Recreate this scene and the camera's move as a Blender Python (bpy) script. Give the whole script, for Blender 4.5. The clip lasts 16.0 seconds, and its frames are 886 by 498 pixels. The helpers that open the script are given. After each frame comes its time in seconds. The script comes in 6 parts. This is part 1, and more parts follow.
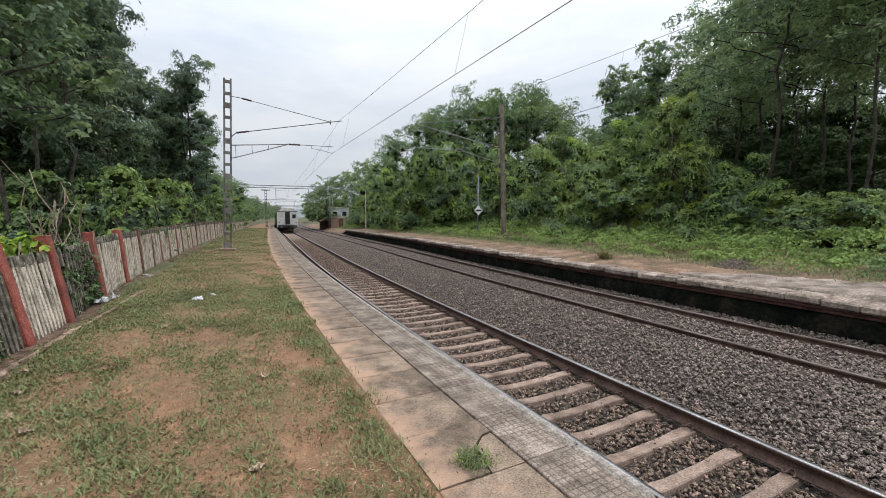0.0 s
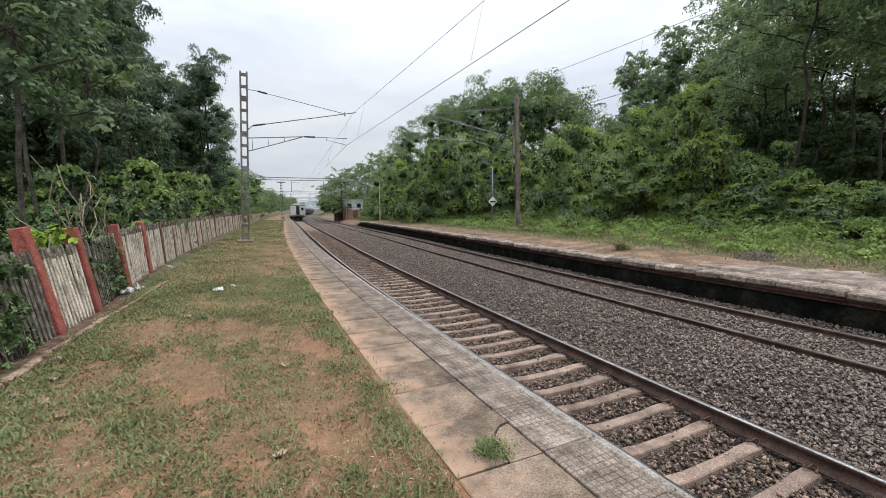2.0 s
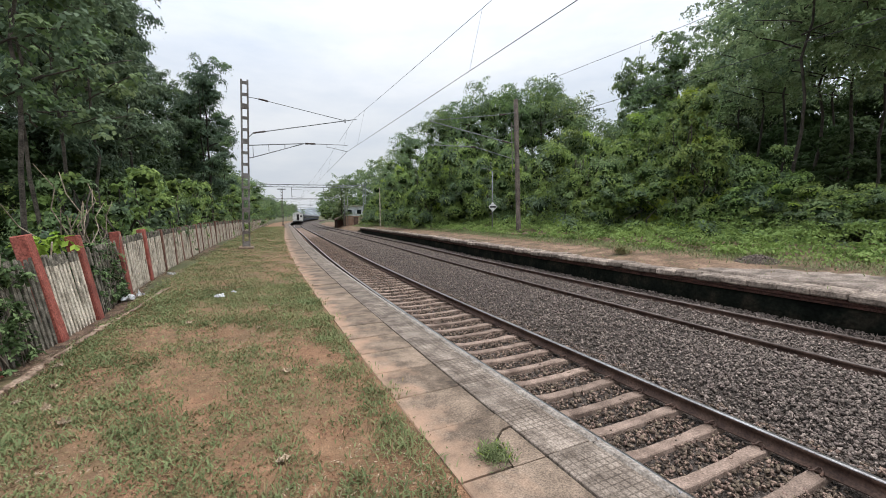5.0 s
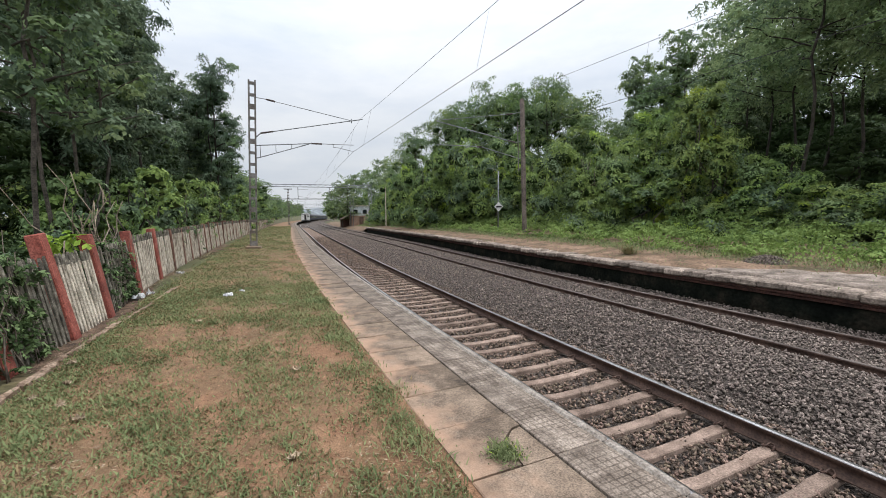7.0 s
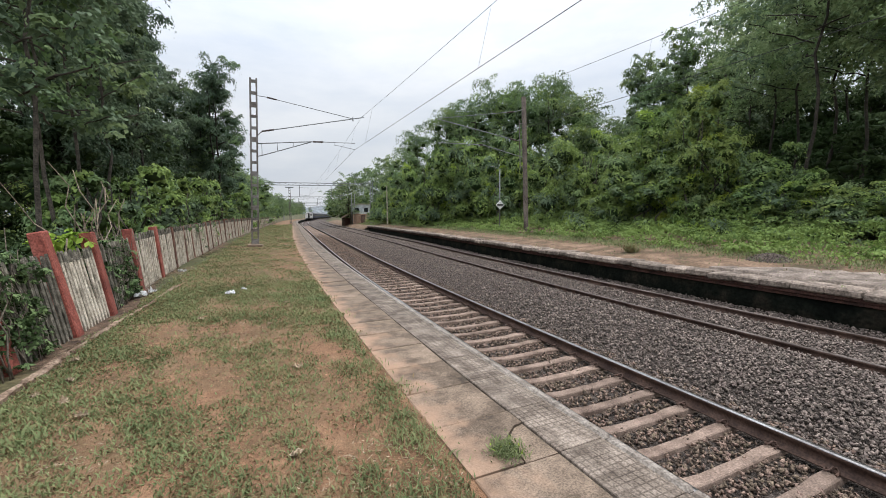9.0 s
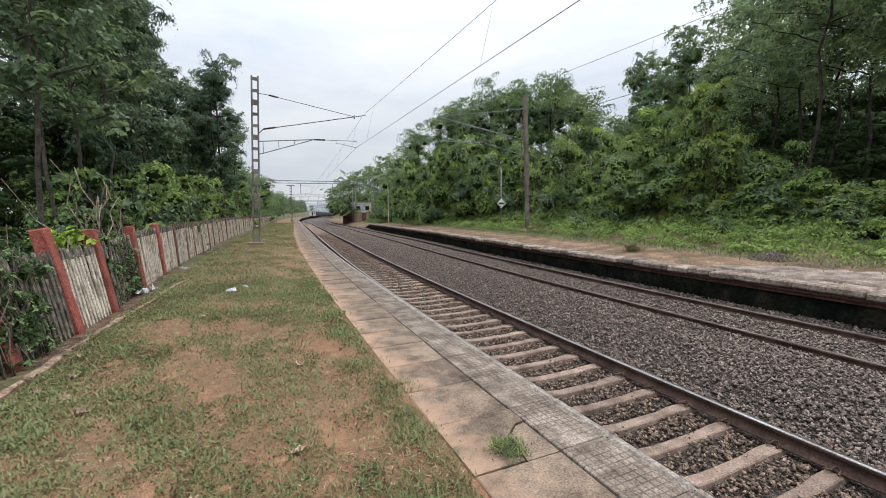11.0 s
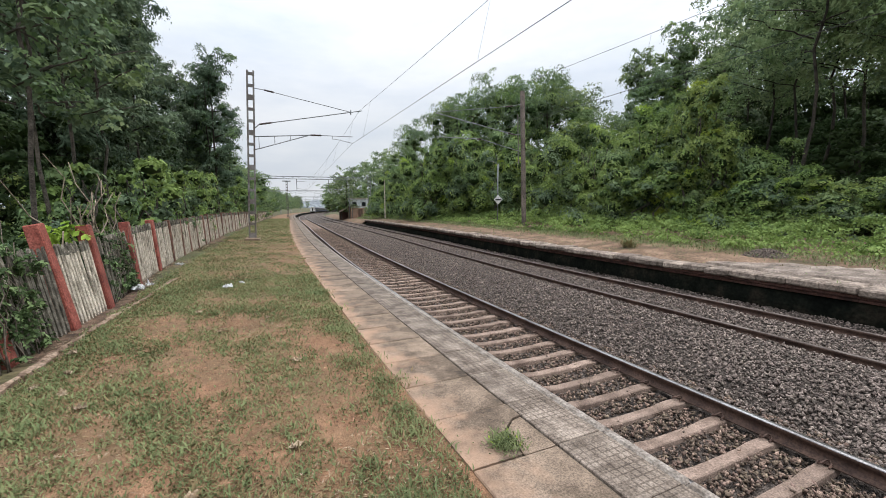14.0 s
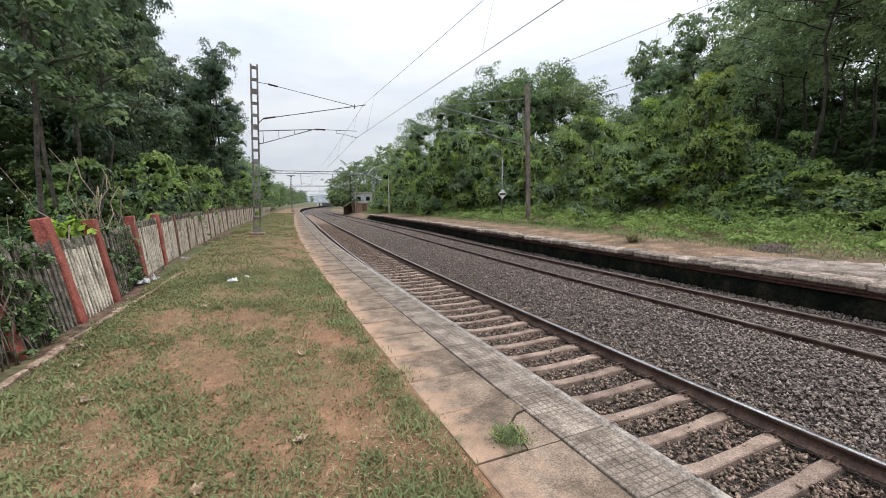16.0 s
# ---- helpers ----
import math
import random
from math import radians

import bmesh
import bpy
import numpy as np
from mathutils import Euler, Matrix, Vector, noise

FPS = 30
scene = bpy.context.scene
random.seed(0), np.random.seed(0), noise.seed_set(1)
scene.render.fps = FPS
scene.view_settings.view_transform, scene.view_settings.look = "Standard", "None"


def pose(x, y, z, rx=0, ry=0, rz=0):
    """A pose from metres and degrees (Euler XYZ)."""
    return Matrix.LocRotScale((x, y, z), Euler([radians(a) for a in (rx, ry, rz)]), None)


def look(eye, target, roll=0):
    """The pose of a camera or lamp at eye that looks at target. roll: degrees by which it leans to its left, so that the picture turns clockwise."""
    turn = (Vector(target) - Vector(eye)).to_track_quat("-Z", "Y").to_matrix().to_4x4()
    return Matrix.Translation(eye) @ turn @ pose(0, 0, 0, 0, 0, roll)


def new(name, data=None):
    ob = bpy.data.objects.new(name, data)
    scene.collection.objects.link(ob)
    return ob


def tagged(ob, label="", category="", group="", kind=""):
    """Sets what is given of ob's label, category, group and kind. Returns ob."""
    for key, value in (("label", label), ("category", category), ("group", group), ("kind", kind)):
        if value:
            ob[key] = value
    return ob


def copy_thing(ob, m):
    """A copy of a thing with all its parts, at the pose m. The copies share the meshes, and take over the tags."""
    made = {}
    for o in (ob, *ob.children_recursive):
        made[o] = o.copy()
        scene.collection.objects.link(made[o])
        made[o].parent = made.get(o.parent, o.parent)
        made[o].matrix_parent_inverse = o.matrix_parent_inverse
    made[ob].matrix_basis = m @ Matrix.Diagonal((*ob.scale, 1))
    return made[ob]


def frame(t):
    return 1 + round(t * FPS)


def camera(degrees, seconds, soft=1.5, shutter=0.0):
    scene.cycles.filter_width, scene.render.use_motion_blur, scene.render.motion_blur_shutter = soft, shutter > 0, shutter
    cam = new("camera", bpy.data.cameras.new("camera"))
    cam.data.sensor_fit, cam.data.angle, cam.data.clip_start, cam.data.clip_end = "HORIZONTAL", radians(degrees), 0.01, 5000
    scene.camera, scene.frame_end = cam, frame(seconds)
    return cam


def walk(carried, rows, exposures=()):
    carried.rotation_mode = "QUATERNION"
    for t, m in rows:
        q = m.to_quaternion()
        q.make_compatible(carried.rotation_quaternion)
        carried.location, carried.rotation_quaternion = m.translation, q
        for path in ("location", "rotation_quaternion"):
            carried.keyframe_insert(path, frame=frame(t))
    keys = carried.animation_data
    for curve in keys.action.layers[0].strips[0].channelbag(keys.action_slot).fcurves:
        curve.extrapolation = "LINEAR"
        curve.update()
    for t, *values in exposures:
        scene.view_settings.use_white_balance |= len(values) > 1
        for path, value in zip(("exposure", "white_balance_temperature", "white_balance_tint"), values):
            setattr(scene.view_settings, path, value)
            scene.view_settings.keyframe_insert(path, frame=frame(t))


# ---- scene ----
cam = camera(94.87, 16.0, soft=0.7)


def aim(t, x, y, z, pitch, yaw, roll):
    p, w = radians(pitch), radians(yaw)
    way = Vector((math.sin(w) * math.cos(p), math.cos(w) * math.cos(p), math.sin(p)))
    eye = Vector((x, y, z))
    return t, look(eye, eye + way, roll)


# seconds, place of the lens, pitch, heading from the platform's line, roll
PATH = [
    (0, 0.095, -0.021, 1.722, -4.747, 27.950, 0.075),
    (0.5, 0.081, -0.013, 1.725, -5.219, 27.622, 0.077),
    (1, 0.061, -0.017, 1.734, -5.905, 26.612, 0.006),
    (1.5, 0.054, -0.018, 1.734, -6.125, 25.974, -0.070),
    (2, 0.061, -0.017, 1.730, -5.965, 26.016, -0.140),
    (2.5, 0.049, -0.011, 1.731, -6.045, 25.809, 0.065),
    (3, 0.039, -0.020, 1.733, -5.924, 25.842, 0.172),
    (3.5, 0.051, -0.029, 1.731, -6.199, 26.336, -0.186),
    (4, 0.051, -0.031, 1.727, -5.614, 26.428, -0.327),
    (6.5, 0.021, -0.016, 1.711, -5.037, 25.160, -0.626),
    (7, 0.011, -0.019, 1.712, -5.167, 25.230, -0.498),
    (7.5, 0.010, -0.023, 1.708, -5.082, 25.399, -0.367),
    (8, 0.013, -0.021, 1.712, -5.056, 25.421, -0.311),
    (8.5, 0.013, -0.015, 1.706, -5.389, 25.356, -0.307),
    (9, 0.007, -0.008, 1.702, -5.393, 25.041, -0.503),
    (11.5, 0.005, 0.002, 1.694, -5.736, 24.853, -0.290),
    (12, -0.000, -0.002, 1.694, -5.827, 24.894, -0.136),
    (12.5, -0.000, -0.000, 1.693, -5.845, 24.903, -0.161),
    (13, -0.004, -0.002, 1.694, -5.919, 25.102, -0.148),
    (13.5, -0.007, -0.004, 1.698, -5.964, 25.210, -0.082),
    (14, -0.007, -0.004, 1.696, -6.156, 25.379, -0.259),
    (14.5, -0.001, -0.006, 1.697, -6.506, 25.303, -0.382),
    (15, -0.004, 0.002, 1.692, -6.798, 25.244, -0.298),
    (15.5, -0.001, 0.009, 1.689, -6.950, 25.080, -0.319),
    (16, 0.001, 0.015, 1.688, -6.904, 24.802, -0.272),
]
walk(cam, [aim(*row) for row in PATH], [(0.0, -0.03), (1.5, 0.04), (8.0, 0.02), (12.0, 0.04), (16.0, 0.11)])

# ---- world and light: a bright overcast sky with thin cloud ----
world = bpy.data.worlds.new("overcast_sky")
scene.world = world
world.use_nodes = True
wn, wl = world.node_tree.nodes, world.node_tree.links
wn.clear()
sky = wn.new("ShaderNodeTexSky")
sky.sky_type, sky.sun_disc = "NISHITA", False
sky.sun_elevation, sky.sun_rotation = radians(73), radians(104)
sky.air_density, sky.dust_density = 1.5, 3.0
sky_dim = wn.new("ShaderNodeVectorMath")
sky_dim.operation = "SCALE"
sky_dim.inputs["Scale"].default_value = 0.09
coord = wn.new("ShaderNodeTexCoord")
flat = wn.new("ShaderNodeMapping")
flat.inputs["Scale"].default_value = (1.0, 1.0, 3.2)
cloud = wn.new("ShaderNodeTexNoise")
cloud.inputs["Scale"].default_value = 2.6
cloud.inputs["Detail"].default_value = 7
cloud.inputs["Roughness"].default_value = 0.55
ramp = wn.new("ShaderNodeValToRGB")
ramp.color_ramp.elements[0].position, ramp.color_ramp.elements[0].color = 0.33, (0.71, 0.775, 0.88, 1)
ramp.color_ramp.elements[1].position, ramp.color_ramp.elements[1].color = 0.62, (0.91, 0.94, 0.99, 1)
mix = wn.new("ShaderNodeMix")
mix.data_type = "RGBA"
mix.inputs["Factor"].default_value = 0.86
back = wn.new("ShaderNodeBackground")
back.inputs["Strength"].default_value = 1.0
wout = wn.new("ShaderNodeOutputWorld")
wl.new(sky.outputs["Color"], sky_dim.inputs[0])
wl.new(coord.outputs["Generated"], flat.inputs["Vector"])
wl.new(flat.outputs["Vector"], cloud.inputs["Vector"])
wl.new(cloud.outputs["Fac"], ramp.inputs["Fac"])
wl.new(sky_dim.outputs["Vector"], mix.inputs["A"])
wl.new(ramp.outputs["Color"], mix.inputs["B"])
# an overcast sky is three times as bright overhead as at the horizon
split, rise, gain = wn.new("ShaderNodeSeparateXYZ"), wn.new("ShaderNodeMath"), wn.new("ShaderNodeVectorMath")
rise.operation, rise.use_clamp = "MAXIMUM", False
rise.inputs[1].default_value = 0.0
curve = wn.new("ShaderNodeMath")
curve.operation, curve.inputs[1].default_value = "POWER", 2.0
law = wn.new("ShaderNodeMath")
law.operation, law.inputs[1].default_value, law.inputs[2].default_value = "MULTIPLY_ADD", 2.7, 0.88
gain.operation = "SCALE"
wl.new(coord.outputs["Generated"], split.inputs[0])
wl.new(split.outputs["Z"], rise.inputs[0])
wl.new(rise.outputs[0], curve.inputs[0])
wl.new(curve.outputs[0], law.inputs[0])
wl.new(mix.outputs["Result"], gain.inputs[0])
wl.new(law.outputs[0], gain.inputs["Scale"])
wl.new(gain.outputs["Vector"], back.inputs["Color"])
wl.new(back.outputs["Background"], wout.inputs["Surface"])

sun = new("sun", bpy.data.lights.new("sun", "SUN"))
sun.data.energy, sun.data.angle, sun.data.color = 1.5, radians(25), (1.0, 0.97, 0.92)
sun.matrix_world = look((0, 0, 50), (-4, 1, 36))

# ---- the line of the railway ----
NODES = (0, 50, 100, 160, 230, 400, 600)
BENDS = (0.00380, -0.00047, 0.00088, 0.00049, 0.00058, 0.00057, 0.0004)
STEP = 0.5
_s = np.arange(0, 3000, STEP)
_h = np.concatenate([[0], np.cumsum(np.interp(_s, NODES, BENDS, right=0.0))[:-1] * STEP])
_x = np.concatenate([[0], np.cumsum(np.sin(_h))[:-1] * STEP])
_y = np.concatenate([[0], np.cumsum(np.cos(_h))[:-1] * STEP])
GRADE = -0.00991


def line(s, off=0.0, z=0.0):
    """World points of arrays in railway measures: metres along the line, metres to its right, height over the platform."""
    s, off, z = np.broadcast_arrays(np.asarray(s, float), np.asarray(off, float), np.asarray(z, float))
    h = np.interp(s, _s, _h)
    x, y = np.interp(s, _s, _x), np.where(s < 0, s, np.interp(s, _s, _y))
    near = np.clip(off, -60, 60)
    return np.stack([x + near * np.cos(h) + (off - near), y - near * np.sin(h), z + GRADE * np.clip(s - 30, 0, 500)], -1)


def heading(s):
    return float(np.interp(s, _s, _h))


def on_line(s, off=0.0, z=0.0, turn=0.0):
    """A pose on the line, its y axis along the line."""
    x, y, zz = line(s, off, z)
    return pose(x, y, zz, 0, 0, -math.degrees(heading(s)) + turn)


EDGE, JOINT, INNER = 2.408, 1.893, 1.199
TRACK_A, TRACK_B, RAIL_Z, HALF_GAUGE = 4.215, 9.455, -0.709, 0.872
FAR_EDGE, FAR_Z = 11.17, -0.03


# ---- materials ----
def material(name, colours, scale=6.0, fine=60.0, rough=0.85, bump=0.3, metal=0.0, random_tint=0.0, depth=0.02, spread=(0.35, 0.65), spec=0.3):
    """A surface of two or three colours mixed by noise at two scales, with relief; random_tint varies it from piece to piece."""
    m = bpy.data.materials.new(name)
    m.use_nodes = True
    n, l = m.node_tree.nodes, m.node_tree.links
    b = n["Principled BSDF"]
    b.inputs["Roughness"].default_value, b.inputs["Metallic"].default_value = rough, metal
    b.inputs["Specular IOR Level"].default_value = spec
    tc = n.new("ShaderNodeTexCoord")
    big, small = n.new("ShaderNodeTexNoise"), n.new("ShaderNodeTexNoise")
    big.inputs["Scale"].default_value, big.inputs["Detail"].default_value = scale, 6
    big.inputs["Roughness"].default_value = 0.65
    small.inputs["Scale"].default_value, small.inputs["Detail"].default_value = fine, 4
    r = n.new("ShaderNodeValToRGB")
    r.color_ramp.elements[0].position, r.color_ramp.elements[1].position = spread
    r.color_ramp.elements[0].color, r.color_ramp.elements[1].color = (*colours[0], 1), (*colours[1], 1)
    if len(colours) > 2:
        e = r.color_ramp.elements.new((spread[0] + spread[1]) / 2)
        e.color = (*colours[2], 1)
    grain = n.new("ShaderNodeMix")
    grain.data_type, grain.blend_type = "RGBA", "MULTIPLY"
    grain.inputs["Factor"].default_value = 0.75
    gr = n.new("ShaderNodeMapRange")
    gr.inputs["From Min"].default_value, gr.inputs["From Max"].default_value = 0.32, 0.68
    gr.inputs["To Min"].default_value, gr.inputs["To Max"].default_value = 0.42, 1.5
    piece, far_off, shift = n.new("ShaderNodeObjectInfo"), n.new("ShaderNodeMath"), n.new("ShaderNodeVectorMath")
    far_off.operation, far_off.inputs[1].default_value = "MULTIPLY", 57.0
    l.new(piece.outputs["Random"], far_off.inputs[0])
    l.new(tc.outputs["Object"], shift.inputs[0])
    l.new(far_off.outputs[0], shift.inputs[1])
    l.new(shift.outputs[0], big.inputs["Vector"])
    l.new(shift.outputs[0], small.inputs["Vector"])
    l.new(big.outputs["Fac"], r.inputs["Fac"])
    l.new(small.outputs["Fac"], gr.inputs["Value"])
    l.new(r.outputs["Color"], grain.inputs["A"])
    l.new(gr.outputs["Result"], grain.inputs["B"])
    last = grain.outputs["Result"]
    if random_tint:
        ob, geo = n.new("ShaderNodeObjectInfo"), n.new("ShaderNodeNewGeometry")
        add = n.new("ShaderNodeMath")
        add.operation = "ADD"
        frac = n.new("ShaderNodeMath")
        frac.operation = "FRACT"
        l.new(ob.outputs["Random"], add.inputs[0])
        l.new(geo.outputs["Random Per Island"], add.inputs[1])
        l.new(add.outputs[0], frac.inputs[0])
        hs = n.new("ShaderNodeHueSaturation")
        mr = n.new("ShaderNodeMapRange")
        mr.inputs["To Min"].default_value, mr.inputs["To Max"].default_value = 1 - random_tint, 1 + random_tint
        l.new(frac.outputs[0], mr.inputs["Value"])
        l.new(mr.outputs["Result"], hs.inputs["Value"])
        mh = n.new("ShaderNodeMapRange")
        mh.inputs["To Min"].default_value, mh.inputs["To Max"].default_value = 0.5 - 0.03 * random_tint, 0.5 + 0.03 * random_tint
        l.new(geo.outputs["Random Per Island"], mh.inputs["Value"])
        l.new(mh.outputs["Result"], hs.inputs["Hue"])
        l.new(last, hs.inputs["Color"])
        last = hs.outputs["Color"]
    l.new(last, b.inputs["Base Color"])
    if bump:
        bp = n.new("ShaderNodeBump")
        bp.inputs["Strength"].default_value, bp.inputs["Distance"].default_value = bump, depth
        sm = n.new("ShaderNodeMath")
        sm.operation = "ADD"
        l.new(big.outputs["Fac"], sm.inputs[0])
        l.new(small.outputs["Fac"], sm.inputs[1])
        l.new(sm.outputs[0], bp.inputs["Height"])
        l.new(bp.outputs["Normal"], b.inputs["Normal"])
    return m


def leaf_material(name, dark, light, translucent=0.3, rough=0.6, spec=0.11):
    m = bpy.data.materials.new(name)
    m.use_nodes = True
    n, l = m.node_tree.nodes, m.node_tree.links
    b, out = n["Principled BSDF"], n["Material Output"]
    b.inputs["Roughness"].default_value = rough
    b.inputs["Specular IOR Level"].default_value = spec
    geo, ob, tc = n.new("ShaderNodeNewGeometry"), n.new("ShaderNodeObjectInfo"), n.new("ShaderNodeTexCoord")
    patch = n.new("ShaderNodeTexNoise")
    patch.inputs["Scale"].default_value, patch.inputs["Detail"].default_value = 0.8, 4
    l.new(tc.outputs["Object"], patch.inputs["Vector"])
    a = n.new("ShaderNodeMath")
    a.operation, a.inputs[1].default_value = "MULTIPLY", 0.34
    l.new(geo.outputs["Random Per Island"], a.inputs[0])
    c = n.new("ShaderNodeMath")
    c.operation = "ADD"
    l.new(a.outputs[0], c.inputs[0])
    l.new(patch.outputs["Fac"], c.inputs[1])
    r = n.new("ShaderNodeValToRGB")
    r.color_ramp.elements[0].position, r.color_ramp.elements[1].position = 0.34, 0.78
    r.color_ramp.elements[0].color, r.color_ramp.elements[1].color = (*dark, 1), (*light, 1)
    l.new(c.outputs[0], r.inputs["Fac"])
    hs = n.new("ShaderNodeHueSaturation")
    mr = n.new("ShaderNodeMapRange")
    mr.inputs["To Min"].default_value, mr.inputs["To Max"].default_value = 0.485, 0.515
    l.new(ob.outputs["Random"], mr.inputs["Value"])
    l.new(mr.outputs["Result"], hs.inputs["Hue"])
    l.new(r.outputs["Color"], hs.inputs["Color"])
    l.new(hs.outputs["Color"], b.inputs["Base Color"])
    tr = n.new("ShaderNodeBsdfTranslucent")
    l.new(hs.outputs["Color"], tr.inputs["Color"])
    mx = n.new("ShaderNodeMixShader")
    mx.inputs[0].default_value = translucent
    l.new(b.outputs[0], mx.inputs[1])
    l.new(tr.outputs[0], mx.inputs[2])
    l.new(mx.outputs[0], out.inputs["Surface"])
    return m


def tile_material():
    """Worn grey concrete pressed with a grid of small squares, each with a raised ring."""
    m = material("pressed_concrete_tile", ((0.09, 0.069, 0.053), (0.275, 0.226, 0.185), (0.172, 0.137, 0.11)), 5, 75, 0.9, 0.25, random_tint=0.12, depth=0.006)
    n, l = m.node_tree.nodes, m.node_tree.links
    b = n["Principled BSDF"]
    tc = n.new("ShaderNodeTexCoord")
    br = n.new("ShaderNodeTexBrick")
    br.offset, br.squash = 0.0, 1.0
    br.inputs["Scale"].default_value = 1.0
    br.inputs["Brick Width"].default_value, br.inputs["Row Height"].default_value = 0.056, 0.056
    br.inputs["Mortar Size"].default_value, br.inputs["Mortar Smooth"].default_value = 0.007, 0.4
    br.inputs["Color1"].default_value, br.inputs["Color2"].default_value = (1, 1, 1, 1), (0.9, 0.9, 0.9, 1)
    br.inputs["Mortar"].default_value = (0.36, 0.34, 0.32, 1)
    wear = n.new("ShaderNodeTexNoise")
    wear.inputs["Scale"].default_value, wear.inputs["Detail"].default_value = 2.2, 4
    wr = n.new("ShaderNodeMapRange")
    wr.inputs["To Max"].default_value = 0.75
    wr.inputs["From Min"].default_value, wr.inputs["From Max"].default_value = 0.3, 0.55
    l.new(tc.outputs["Object"], br.inputs["Vector"])
    info, spot = n.new("ShaderNodeObjectInfo"), n.new("ShaderNodeVectorMath")
    l.new(tc.outputs["Object"], spot.inputs[0])
    l.new(info.outputs["Location"], spot.inputs[1])
    l.new(spot.outputs[0], wear.inputs["Vector"])
    l.new(wear.outputs["Fac"], wr.inputs["Value"])
    mul = n.new("ShaderNodeMix")
    mul.data_type, mul.blend_type = "RGBA", "MULTIPLY"
    old = b.inputs["Base Color"].links[0].from_socket
    l.new(wr.outputs["Result"], mul.inputs["Factor"])
    l.new(old, mul.inputs["A"])
    l.new(br.outputs["Color"], mul.inputs["B"])
    l.new(mul.outputs["Result"], b.inputs["Base Color"])
    return m


def slab_material():
    """Weathered concrete with a drift of sandy soil that thins out from the lawn's side."""
    m = material("stained_concrete_slab", ((0.052, 0.038, 0.027), (0.22, 0.163, 0.12), (0.132, 0.097, 0.07)), 2.6, 85, 0.92, 0.6, random_tint=0.16, depth=0.006, spread=(0.3, 0.62))
    n, l = m.node_tree.nodes, m.node_tree.links
    b = n["Principled BSDF"]
    tc, sp, no = n.new("ShaderNodeTexCoord"), n.new("ShaderNodeSeparateXYZ"), n.new("ShaderNodeTexNoise")
    no.inputs["Scale"].default_value, no.inputs["Detail"].default_value = 3.5, 6
    geo, shift = n.new("ShaderNodeObjectInfo"), n.new("ShaderNodeVectorMath")
    shift.operation = "ADD"
    add, mr = n.new("ShaderNodeMath"), n.new("ShaderNodeMapRange")
    add.operation, add.inputs[1].default_value = "MULTIPLY_ADD", -0.85
    mr.inputs["From Min"].default_value, mr.inputs["From Max"].default_value = 0.52, 0.83
    mr.inputs["To Max"].default_value = 0.85
    mx = n.new("ShaderNodeMix")
    mx.data_type = "RGBA"
    mx.inputs["B"].default_value = (0.34, 0.216, 0.145, 1)
    l.new(tc.outputs["Object"], sp.inputs[0])
    l.new(tc.outputs["Object"], shift.inputs[0])
    l.new(geo.outputs["Location"], shift.inputs[1])
    l.new(shift.outputs[0], no.inputs["Vector"])
    l.new(sp.outputs["X"], add.inputs[0])
    l.new(no.outputs["Fac"], add.inputs[2])
    l.new(add.outputs[0], mr.inputs["Value"])
    l.new(mr.outputs["Result"], mx.inputs["Factor"])
    l.new(b.inputs["Base Color"].links[0].from_socket, mx.inputs["A"])
    l.new(mx.outputs["Result"], b.inputs["Base Color"])
    return m


